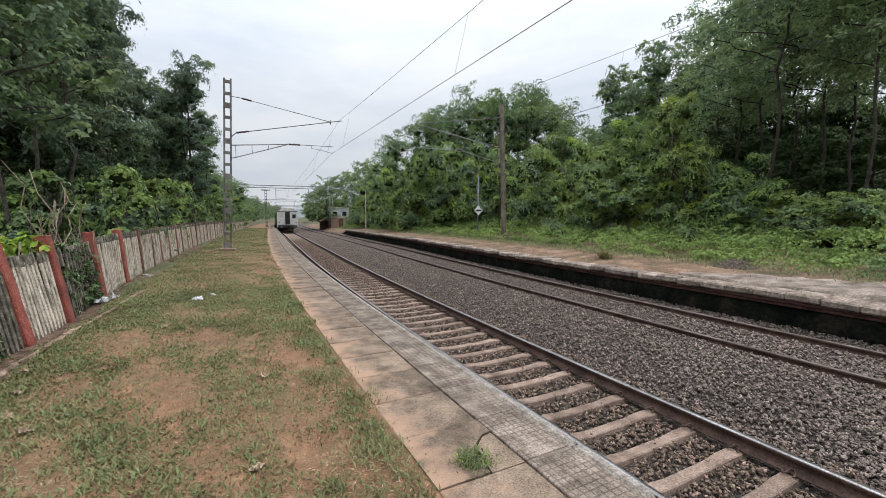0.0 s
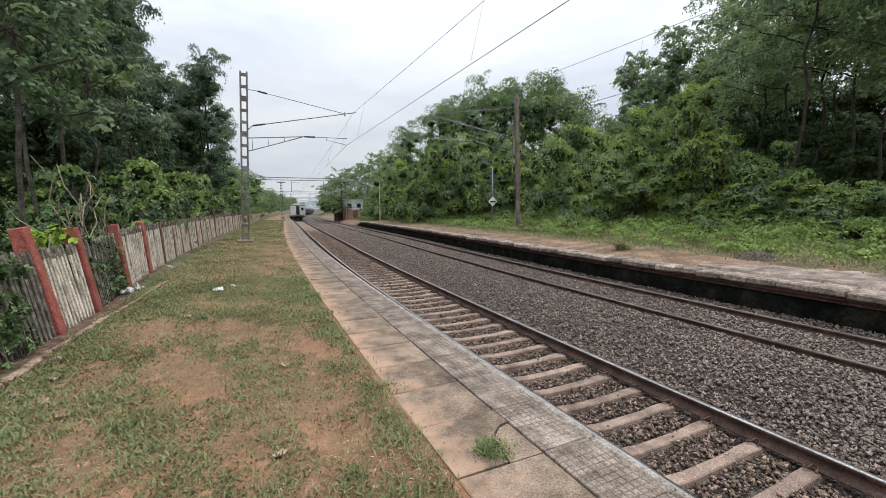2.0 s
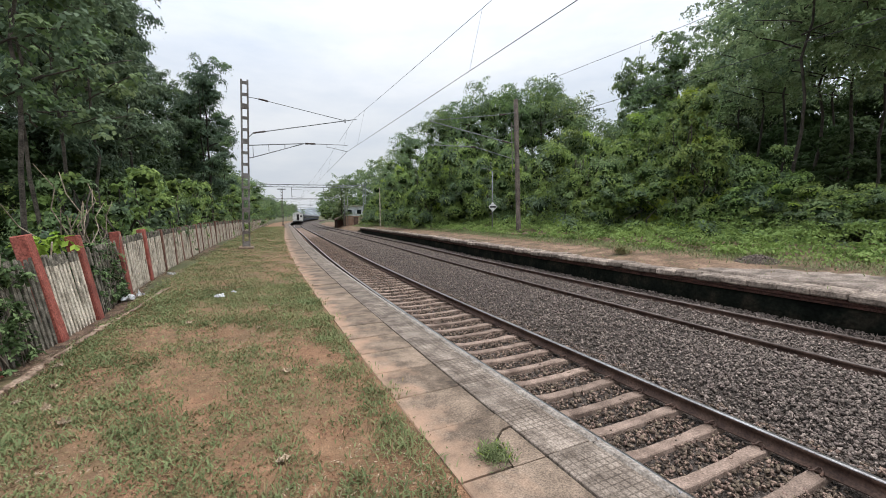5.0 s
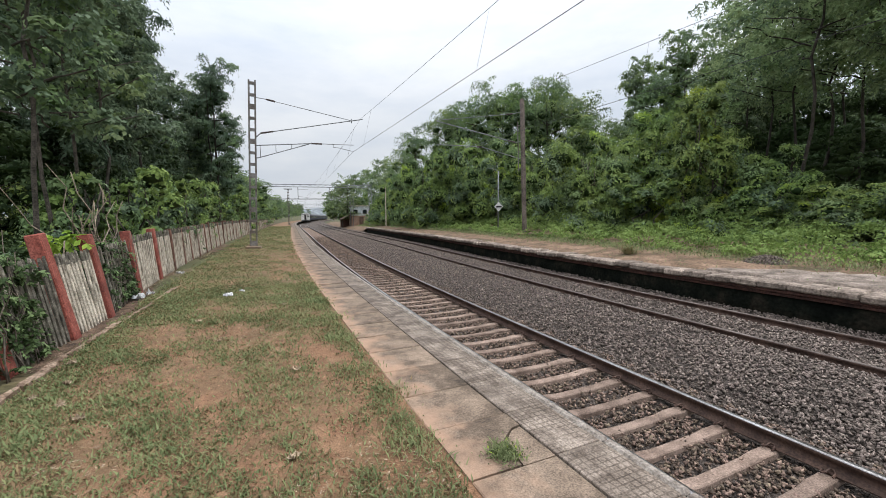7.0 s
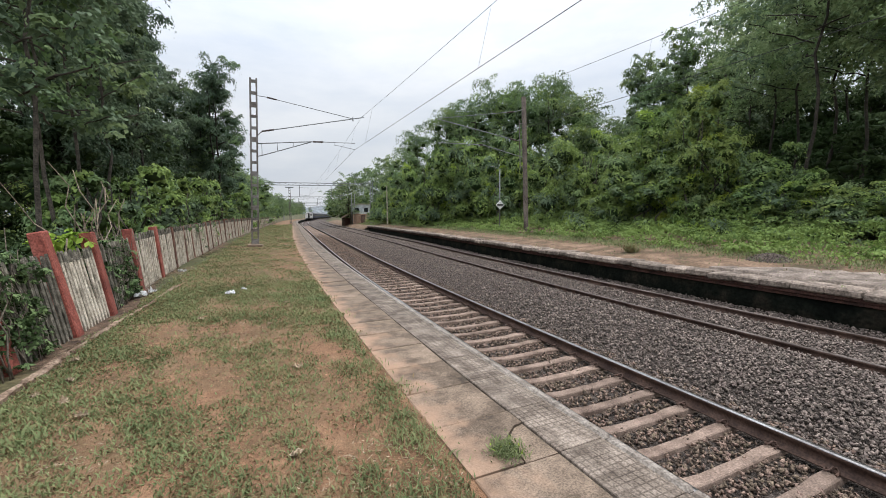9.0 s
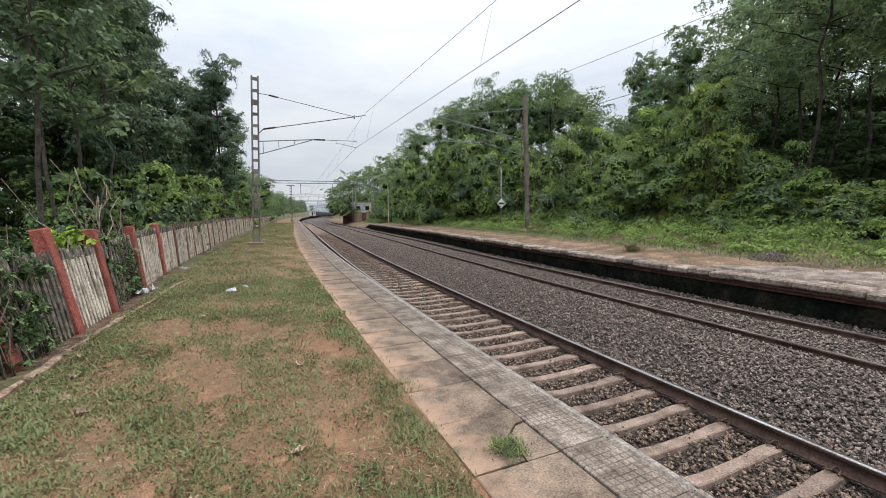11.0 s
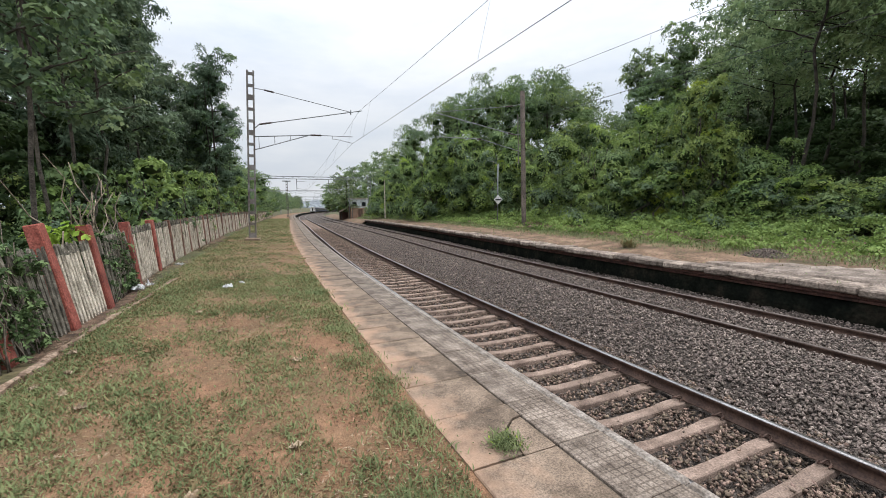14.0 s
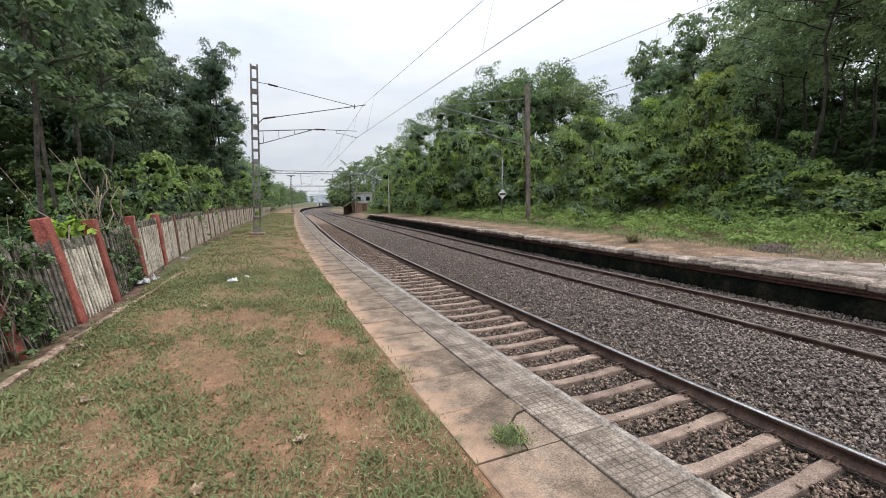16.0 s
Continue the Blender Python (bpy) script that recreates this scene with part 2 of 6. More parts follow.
M = {
    "earth": material("leafy_earth", ((0.05, 0.045, 0.025), (0.12, 0.09, 0.05), (0.07, 0.075, 0.03)), 0.4, 9, 0.95, 0.6, depth=0.05),
    "far_soil": material("dusty_orange_soil", ((0.075, 0.06, 0.033), (0.25, 0.165, 0.112), (0.15, 0.095, 0.06)), 1.1, 16, 0.95, 0.5, depth=0.03),
    "slab": slab_material(),
    "tile": tile_material(),
    "nosing": material("whitewashed_edge", ((0.14, 0.114, 0.094), (0.33, 0.29, 0.252)), 7, 60, 0.9, 0.3, depth=0.006),
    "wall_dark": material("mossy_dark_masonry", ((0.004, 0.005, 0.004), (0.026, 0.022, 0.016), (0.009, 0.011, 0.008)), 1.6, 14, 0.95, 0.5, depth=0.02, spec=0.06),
    "brick": material("old_red_brick", ((0.05, 0.03, 0.026), (0.15, 0.075, 0.06)), 4, 40, 0.9, 0.4, random_tint=0.25, depth=0.01),
    "coping": material("grey_coping_stone", ((0.085, 0.066, 0.052), (0.34, 0.275, 0.225), (0.19, 0.15, 0.122)), 3.4, 22, 0.92, 0.7, random_tint=0.32, depth=0.012),
    "ballast": material("basalt_ballast", ((0.065, 0.051, 0.043), (0.265, 0.213, 0.182), (0.15, 0.119, 0.101)), 14, 60, 0.88, 0.4, random_tint=0.5, depth=0.01),
    "ballast_rust": material("rust_dusted_ballast", ((0.065, 0.045, 0.033), (0.26, 0.187, 0.14), (0.15, 0.107, 0.08)), 14, 60, 0.88, 0.4, random_tint=0.6, depth=0.01),
    # bed coloured darker than its stones to stand for shade in their gaps
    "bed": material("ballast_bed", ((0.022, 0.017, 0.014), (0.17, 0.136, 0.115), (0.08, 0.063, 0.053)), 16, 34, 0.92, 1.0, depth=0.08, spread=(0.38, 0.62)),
    "sleeper": material("stained_concrete_sleeper", ((0.125, 0.086, 0.066), (0.29, 0.212, 0.168), (0.215, 0.154, 0.121)), 3, 60, 0.9, 0.12, random_tint=0.14, depth=0.006),
    "edging": material("soil_stained_stone", ((0.13, 0.08, 0.055), (0.36, 0.265, 0.2), (0.25, 0.17, 0.125)), 6, 40, 0.92, 0.5, random_tint=0.2, depth=0.01),
    "rust": material("rusted_rail_steel", ((0.045, 0.026, 0.02), (0.115, 0.07, 0.052), (0.075, 0.045, 0.034)), 3, 40, 0.75, 0.2, metal=0.1, depth=0.004),
    "steel": material("polished_rail_head", ((0.20, 0.185, 0.18), (0.36, 0.35, 0.34)), 2, 60, 0.34, 0.05, metal=0.85, depth=0.002),
    "dull_steel": material("dull_rail_head", ((0.07, 0.052, 0.044), (0.17, 0.14, 0.125)), 2, 60, 0.6, 0.05, metal=0.3, depth=0.002),
    "galv": material("galvanised_steel", ((0.16, 0.165, 0.17), (0.30, 0.31, 0.32)), 3, 40, 0.55, 0.1, metal=0.35, depth=0.003),
    "galv_rust": material("rusty_galvanised_steel", ((0.10, 0.075, 0.06), (0.27, 0.26, 0.25)), 1.4, 30, 0.7, 0.2, metal=0.25, depth=0.004),
    "mast_brown": material("weathered_brown_mast", ((0.10, 0.078, 0.068), (0.24, 0.195, 0.17)), 1.5, 14, 0.75, 0.2, metal=0.15, depth=0.004),
    "wire": material("drawn_wire", ((0.05, 0.05, 0.052), (0.11, 0.11, 0.115)), 3, 30, 0.5, 0, metal=0.4),
    "insulator": material("brown_insulator", ((0.05, 0.035, 0.03), (0.10, 0.07, 0.06)), 5, 30, 0.3, 0),
    "post_red": material("faded_red_paint", ((0.16, 0.045, 0.034), (0.31, 0.10, 0.075), (0.245, 0.068, 0.05)), 4, 45, 0.85, 0.45, random_tint=0.12, depth=0.01),
    "post_old": material("worn_brown_red_paint", ((0.09, 0.042, 0.03), (0.23, 0.125, 0.088), (0.15, 0.073, 0.052)), 4, 45, 0.88, 0.4, random_tint=0.2, depth=0.01),
    "fence": material("mildewed_whitewash", ((0.20, 0.17, 0.13), (0.66, 0.59, 0.49), (0.50, 0.435, 0.35)), 3.0, 40, 0.9, 0.4, random_tint=0.12, depth=0.008),
    "bark": material("grey_bark", ((0.035, 0.03, 0.024), (0.115, 0.098, 0.08)), 3, 25, 0.95, 0.7, depth=0.03, random_tint=0.15),
    # bark with the wood's shade put into its colour
    "bark_dark": material("shade_dark_bark", ((0.016, 0.013, 0.01), (0.06, 0.05, 0.04)), 3, 25, 0.95, 0.7, depth=0.03, random_tint=0.15),
    "mildew": material("blackened_whitewash", ((0.05, 0.045, 0.036), (0.30, 0.27, 0.22), (0.13, 0.115, 0.09)), 7, 60, 0.95, 0.4, random_tint=0.2, depth=0.008),
    "litter": material("dark_soil_with_leaf_litter", ((0.045, 0.029, 0.02), (0.18, 0.118, 0.08), (0.105, 0.066, 0.043)), 5, 60, 0.95, 0.8, depth=0.03),
    "crumb": material("red_soil_crumb", ((0.09, 0.05, 0.03), (0.30, 0.18, 0.11), (0.19, 0.108, 0.063)), 9, 60, 0.95, 0, random_tint=0.4),
    "rubble": material("broken_grey_concrete", ((0.10, 0.08, 0.064), (0.31, 0.255, 0.215), (0.2, 0.16, 0.132)), 2.4, 30, 0.95, 0.6, depth=0.02),
    "dull_twig": material("grey_brown_twig", ((0.07, 0.055, 0.042), (0.2, 0.165, 0.13)), 5, 30, 0.9, 0.2),
    "twig": material("dry_twig", ((0.16, 0.12, 0.085), (0.34, 0.28, 0.21)), 5, 30, 0.9, 0.2),
    "leaf": leaf_material("broadleaf", (0.05, 0.088, 0.036), (0.20, 0.28, 0.12), 0.3),
    "leaf_dark": leaf_material("dark_broadleaf", (0.045, 0.075, 0.045), (0.17, 0.23, 0.135), 0.3),
    "leaf_vine": leaf_material("vine_leaf", (0.06, 0.108, 0.028), (0.25, 0.335, 0.10), 0.3),
    # dark climber green; elsewhere it puts deep shade into the foliage colour
    "leaf_deep": leaf_material("climber_and_shade_leaf", (0.012, 0.024, 0.010), (0.05, 0.08, 0.028), 0.12, 0.6, 0.08),
    # pale leaf for thin crowns; in far trees its paleness paints in haze
    "leaf_canopy_haze": leaf_material("thin_canopy_and_haze_leaf", (0.08, 0.125, 0.06), (0.30, 0.38, 0.19), 0.52),
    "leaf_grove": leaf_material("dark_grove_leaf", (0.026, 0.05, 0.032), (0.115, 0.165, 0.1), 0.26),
    "leaf_lime": leaf_material("young_lime_leaf", (0.14, 0.24, 0.03), (0.36, 0.46, 0.08), 0.35),
    "grass": leaf_material("short_grass", (0.08, 0.106, 0.045), (0.225, 0.26, 0.12), 0.25, 0.75),
    "straw": leaf_material("dry_grass", (0.11, 0.08, 0.04), (0.26, 0.195, 0.105), 0.2, 0.8),
    "dead_leaf": material("dead_leaf", ((0.20, 0.14, 0.085), (0.42, 0.33, 0.23)), 12, 60, 0.8, 0.2, random_tint=0.2),
    "paper": material("soiled_white_plastic", ((0.38, 0.38, 0.38), (0.62, 0.63, 0.64)), 8, 40, 0.5, 0.2),
    "cream": material("cream_coach_paint", ((0.52, 0.51, 0.47), (0.74, 0.73, 0.69)), 0.8, 12, 0.55, 0.05),
    "coach_side": material("dark_blue_coach_paint", ((0.02, 0.024, 0.034), (0.045, 0.05, 0.066)), 1.2, 20, 0.75, 0.1, spec=0.12),
    "roof": material("sooty_coach_roof", ((0.07, 0.07, 0.072), (0.15, 0.15, 0.152)), 1.2, 20, 0.85, 0.2, spec=0.12),
    "black": material("sooty_underframe", ((0.012, 0.012, 0.012), (0.045, 0.04, 0.036)), 2, 20, 0.8, 0.2),
    "glass": material("dark_window_glass", ((0.012, 0.015, 0.018), (0.03, 0.034, 0.038)), 1, 8, 0.15, 0),
    "white": material("white_sign_paint", ((0.66, 0.66, 0.64), (0.82, 0.82, 0.80)), 5, 40, 0.6, 0.05),
    "ink": material("black_sign_paint", ((0.015, 0.015, 0.015), (0.04, 0.04, 0.04)), 5, 40, 0.6, 0),
    "wash_blue": material("pale_blue_limewash", ((0.55, 0.58, 0.62), (0.76, 0.78, 0.79)), 0.8, 9, 0.9, 0.2),
    "wash_ochre": material("ochre_limewash", ((0.34, 0.20, 0.14), (0.50, 0.36, 0.28)), 0.8, 9, 0.9, 0.2),
    "tin": material("rusty_tin_roof", ((0.09, 0.05, 0.04), (0.20, 0.13, 0.10)), 1.2, 12, 0.8, 0.2),
    # the hill's pale blue-grey has distance haze mixed into it
    "hill": material("haze_tinted_wooded_hill", ((0.15, 0.17, 0.18), (0.2, 0.22, 0.235)), 0.02, 0.2, 1.0, 0),
}


# ---- mesh helpers ----
def mesh(name, verts, faces, mats, index=None, smooth=False):
    me = bpy.data.meshes.new(name)
    me.from_pydata([tuple(v) for v in verts], [], [tuple(f) for f in faces])
    for m in mats if isinstance(mats, (list, tuple)) else [mats]:
        me.materials.append(m)
    if index is not None:
        me.polygons.foreach_set("material_index", np.asarray(index, dtype=np.int32))
    if smooth:
        me.polygons.foreach_set("use_smooth", np.ones(len(me.polygons), dtype=bool))
    me.update()
    return me


def array_mesh(name, verts, faces, mats, index=None):
    """A mesh of many equal polygons, from arrays."""
    verts, faces = np.asarray(verts, np.float32), np.asarray(faces, np.int32)
    k = faces.shape[1]
    me = bpy.data.meshes.new(name)
    me.vertices.add(len(verts))
    me.vertices.foreach_set("co", verts.ravel())
    me.loops.add(faces.size)
    me.loops.foreach_set("vertex_index", faces.ravel())
    me.polygons.add(len(faces))
    me.polygons.foreach_set("loop_start", np.arange(0, faces.size, k, dtype=np.int32))
    for m in mats if isinstance(mats, (list, tuple)) else [mats]:
        me.materials.append(m)
    if index is not None:
        me.polygons.foreach_set("material_index", np.asarray(index, dtype=np.int32))
    me.update(calc_edges=True)
    me.validate()
    return me


def part(name, bm, mat, parent, label=""):
    """Links a bmesh, or a finished mesh, as one object under a thing or a part."""
    if isinstance(bm, bmesh.types.BMesh):
        me = bpy.data.meshes.new(name)
        bm.to_mesh(me)
        bm.free()
        me.materials.append(mat)
    else:
        me = bm
    ob = new(name, me)
    ob.parent = parent
    if label:
        ob["label"] = label
    return ob


def thing(name, m, label, category, group="", kind=""):
    ob = new(name)
    ob.matrix_basis = m
    ob.empty_display_size = 0.2
    return tagged(ob, label, category, group, kind)


def box(bm, size, at=(0, 0, 0), bevel=0.0, turn=None):
    m = Matrix.Translation(at) @ (turn or Matrix.Identity(4)) @ Matrix.Diagonal((*size, 1))
    made = bmesh.ops.create_cube(bm, size=1.0, matrix=m)
    if bevel:
        edges = list({e for v in made["verts"] for e in v.link_edges})
        bmesh.ops.bevel(bm, geom=edges, offset=bevel, segments=1, affect="EDGES")
    return bm


def block(size, at=(0, 0, 0), bevel=0.0, turn=None):
    return box(bmesh.new(), size, at, bevel, turn)


def tube(points, radii, sides=8, caps=True):
    """Verts and faces of a tube along points."""
    pts = [Vector(p) for p in points]
    if not hasattr(radii, "__len__"):
        radii = [radii] * len(pts)
    verts, faces = [], []
    for i, p in enumerate(pts):
        d = (pts[min(i + 1, len(pts) - 1)] - pts[max(i - 1, 0)]).normalized()
        a = d.cross(Vector((0, 0, 1)) if abs(d.z) < 0.9 else Vector((1, 0, 0))).normalized()
        b = d.cross(a)
        for k in range(sides):
            w = 2 * math.pi * k / sides
            verts.append(p + (a * math.cos(w) + b * math.sin(w)) * radii[i])
    for i in range(len(pts) - 1):
        for k in range(sides):
            j = (k + 1) % sides
            faces.append((i * sides + k, i * sides + j, (i + 1) * sides + j, (i + 1) * sides + k))
    if caps:
        faces.append(tuple(range(sides))[::-1])
        faces.append(tuple(range((len(pts) - 1) * sides, len(pts) * sides)))
    return verts, faces


def tubes(name, many, mat, sides=6, smooth=True):
    """One mesh of several tubes: (points, radii) each."""
    verts, faces = [], []
    for pts, rad in many:
        v, f = tube(pts, rad, sides)
        n = len(verts)
        verts += v
        faces += [tuple(i + n for i in p) for p in f]
    return mesh(name, verts, faces, mat, smooth=smooth)


def sweep(name, profile, stations, mats, index=None, closed=True):
    """A profile of (off, z) carried along the line."""
    n = len(profile)
    off, z = np.array([p[0] for p in profile]), np.array([p[1] for p in profile])
    verts = np.concatenate([line(np.full(n, s), off, z) for s in stations])
    faces, idx = [], []
    for i in range(len(stations) - 1):
        for k in range(n if closed else n - 1):
            j = (k + 1) % n
            faces.append((i * n + k, i * n + j, (i + 1) * n + j, (i + 1) * n + k))
            idx.append(index[k] if index else 0)
    return array_mesh(name, verts, faces, mats, idx)


def wave(x, y, size, octaves=3):
    """Smooth repeatable noise of arrays, about -1 to 1, from turned sines."""
    v, a = 0.0, 1.0
    for i in range(octaves * 2):
        w = 1.7 * i + 0.4
        f = (1.0 + 0.83 * i) / size
        v = v + a * np.sin((x * math.cos(w * 2.1) + y * math.sin(w * 2.1)) * f * 2.2 + 5.1 * i + 1.3 * np.sin((x * math.sin(w) - y * math.cos(w)) * f))
        a *= 0.72
    return v / 2.6


NEAR = np.concatenate([np.arange(-40, 0, 4.0), np.arange(0, 30, 0.5), np.arange(30, 90, 1.5), np.arange(90, 330, 4.0)])
FAR = np.concatenate([NEAR, np.arange(330, 641, 10.0)])


# ---- the large structure ----
def ground():
    """One sheet of earth from the hollow behind the fence, under the platforms and the tracks, up the wooded bank and out to the horizon."""
    s = np.concatenate([[-1500, -300, -80], np.arange(-40, 90, 1.5), np.arange(90, 330, 8.0), np.arange(340, 700, 40), [900, 1400, 2900]])
    off = np.concatenate([[-2500, -900, -300, -120, -60, -30], np.arange(-20, -2.8, 0.8), [-2.2, 2.3, 2.5, 5, 8, 11, 11.5, 12, 13.5], np.arange(15, 34, 0.8), [40, 60, 100, 200, 500, 1200, 2500]])
    S, O = np.meshgrid(s, off, indexing="ij")
    prof = np.interp(O, [-2500, -60, -30, -14, -3.0, -2.1, -2.0, 13.0, 15, 18, 23, 32, 45, 80, 2500], [-1.0, 2.0, 2.0, 0.2, -0.14, -0.06, -1.2, -1.2, 0.0, 0.4, 0.95, 2.2, 3.6, 3.6, -1.0])
    rough = np.where((np.abs(O) < 60) & ((O > 14.5) | (O < -2.1)), 0.06 * wave(S, O, 2.6), 0)
    V = line(S, O, prof + rough).reshape(-1, 3)
    n, m = S.shape
    i = np.arange((n - 1) * m).reshape(n - 1, m)[:, :-1].ravel()
    F = np.stack([i, i + 1, i + m + 1, i + m], 1)[:, ::-1]
    ob = new("ground", array_mesh("ground", V, F, M["earth"]))
    return tagged(ob, "dark leaf-strewn earth of the wooded bank", "ground", kind="structure")


def soil_mix():
    """Red soil worn through thin grass: the platform's unpaved top."""
    m = material("grassed_red_soil", ((0.115, 0.063, 0.034), (0.30, 0.172, 0.1), (0.21, 0.113, 0.063)), 5.5, 110, 0.95, 0.9, depth=0.012, spread=(0.3, 0.7))
    n, l = m.node_tree.nodes, m.node_tree.links
    b = n["Principled BSDF"]
    tc, no, mr = n.new("ShaderNodeTexCoord"), n.new("ShaderNodeTexNoise"), n.new("ShaderNodeMapRange")
    no.inputs["Scale"].default_value, no.inputs["Detail"].default_value, no.inputs["Roughness"].default_value = 0.75, 8, 0.7
    mr.inputs["From Min"].default_value, mr.inputs["From Max"].default_value = 0.43, 0.57
    mr.inputs["To Max"].default_value = 0.42
    mx = n.new("ShaderNodeMix")
    mx.data_type = "RGBA"
    mx.inputs["B"].default_value = (0.09, 0.08, 0.042, 1)
    l.new(tc.outputs["Object"], no.inputs["Vector"])
    l.new(no.outputs["Fac"], mr.inputs["Value"])
    l.new(mr.outputs["Result"], mx.inputs["Factor"])
    l.new(b.inputs["Base Color"].links[0].from_socket, mx.inputs["A"])
    l.new(mx.outputs["Result"], b.inputs["Base Color"])
    return m


def platform_near():
    off = np.concatenate([[-3.2, -2.9], np.arange(-2.4, INNER, 0.15), [INNER + 0.02]])
    s = NEAR
    S, O = np.meshgrid(s, off, indexing="ij")
    z = 0.012 * wave(S, O, 0.9) + 0.02 * wave(S + 9, O, 3.0) - 0.015
    z = np.where(O < -2.05, z - 0.07, z)
    z = np.where(O > INNER - 0.1, -0.02, z)
    V = line(S, O, z).reshape(-1, 3)
    n, m = S.shape
    i = np.arange((n - 1) * m).reshape(n - 1, m)[:, :-1].ravel()
    F = np.stack([i, i + m, i + m + 1, i + 1], 1)[:, ::-1]
    top = new("platform_near", array_mesh("platform_near", V, F, [soil_mix(), M["litter"]], np.tile(off[:-1] < -2.2, n - 1)))
    tagged(top, "unpaved platform top of red soil with worn grass", "platform", kind="structure")
    body = [(INNER, -0.03), (EDGE - 0.04, -0.03), (EDGE - 0.04, -0.95), (INNER, -0.95)]
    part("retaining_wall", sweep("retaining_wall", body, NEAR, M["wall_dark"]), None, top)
    return top


FAR_OFFS, FAR_TOPS = (11.1, 12.5, 15.0, 17.0, 21.0), (-0.04, 0.02, 0.22, 0.4, 0.62)


WALL_END = 58.0


def far_top(s, o):
    """Height of the far platform's top, which ramps down past the end of its wall."""
    return np.interp(o, FAR_OFFS, FAR_TOPS) + np.interp(s, [WALL_END + 0.2, WALL_END + 6, 160], [0, -0.62, -0.7]) * np.interp(o, [11.4, 12.4, 17], [1.25, 0.75, 0.2])


def platform_far():
    """The opposite platform: dark retaining wall, two brick courses and a dusty top that climbs to the bank."""
    st = np.concatenate([np.arange(-41, 70, 1.5), np.arange(70, 160, 5.0)])
    walled = np.append(st[st < WALL_END], WALL_END)
    root = new("platform_far")
    tagged(root, "opposite platform with dark mossy retaining wall and dusty top", "platform", kind="structure")
    prof = [(FAR_EDGE + 0.18, FAR_Z - 0.2), (FAR_EDGE + 0.18, -1.15), (FAR_EDGE + 0.6, -1.15), (FAR_EDGE + 0.6, FAR_Z - 0.06)]
    n = len(prof)
    verts = [line(np.full(n, s), [p[0] for p in prof], [p[1] for p in prof]) for s in walled]
    last = (len(walled) - 1) * n
    faces = [(i * n + k, i * n + (k + 1) % n, (i + 1) * n + (k + 1) % n, (i + 1) * n + k) for i in range(len(walled) - 1) for k in range(n)] + [(last, last + 1, last + 2, last + 3)]
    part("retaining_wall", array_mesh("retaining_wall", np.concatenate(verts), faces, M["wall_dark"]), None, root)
    for z0, out in ((FAR_Z - 0.2, 0.06), (FAR_Z - 0.285, 0.12)):
        p = [(FAR_EDGE + out, z0 + 0.04), (FAR_EDGE + out, z0 - 0.035), (FAR_EDGE + 0.3, z0 - 0.035), (FAR_EDGE + 0.3, z0 + 0.04)]
        part("brick_course", sweep("brick_course", p, walled, M["brick"]), None, root, "projecting course of old red brick")
    off = np.concatenate([[FAR_EDGE + 0.42], np.arange(12.2, 21, 0.4)])
    S, O = np.meshgrid(st, off, indexing="ij")
    V = line(S, O, far_top(S, O) + 0.015 * wave(S, O, 1.2) - 0.1 * (O < 11.7)).reshape(-1, 3)
    a, m = S.shape
    i = np.arange((a - 1) * m).reshape(a - 1, m)[:, :-1].ravel()
    F = np.stack([i, i + m, i + m + 1, i + 1], 1)[:, ::-1]
    part("platform_top", array_mesh("platform_top", V, F, M["far_soil"]), None, root, "dusty orange soil")
    return root


def bed_height(s, off):
    z = np.interp(off, [2.3, 2.9, 3.3, 5.1, 5.45, 6.2, 7.2, 8.2, 8.7, 10.6, 10.9, 11.3, 11.7],
                  [-0.83, -0.83, -0.835, -0.835, -0.80, -0.70, -0.66, -0.69, -0.73, -0.74, -0.75, -0.73, -0.70])
    z = z + 0.045 * np.interp(s, [9, 20], [0, 1]) * (np.abs(off - TRACK_A) < 1.6)
    return z - 0.112 + 0.02 * wave(s, off, 0.8)


def ballast_bed():
    off = np.arange(2.4, 11.7, 0.12)
    S, O = np.meshgrid(FAR, off, indexing="ij")
    V = line(S, O, bed_height(S, O) - 0.02).reshape(-1, 3)
    n, m = S.shape
    i = np.arange((n - 1) * m).reshape(n - 1, m)[:, :-1].ravel()
    F = np.stack([i, i + m, i + m + 1, i + 1], 1)[:, ::-1]
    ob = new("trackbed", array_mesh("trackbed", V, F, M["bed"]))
    return tagged(ob, "grey crushed stone bed under both tracks", "trackbed", kind="structure")


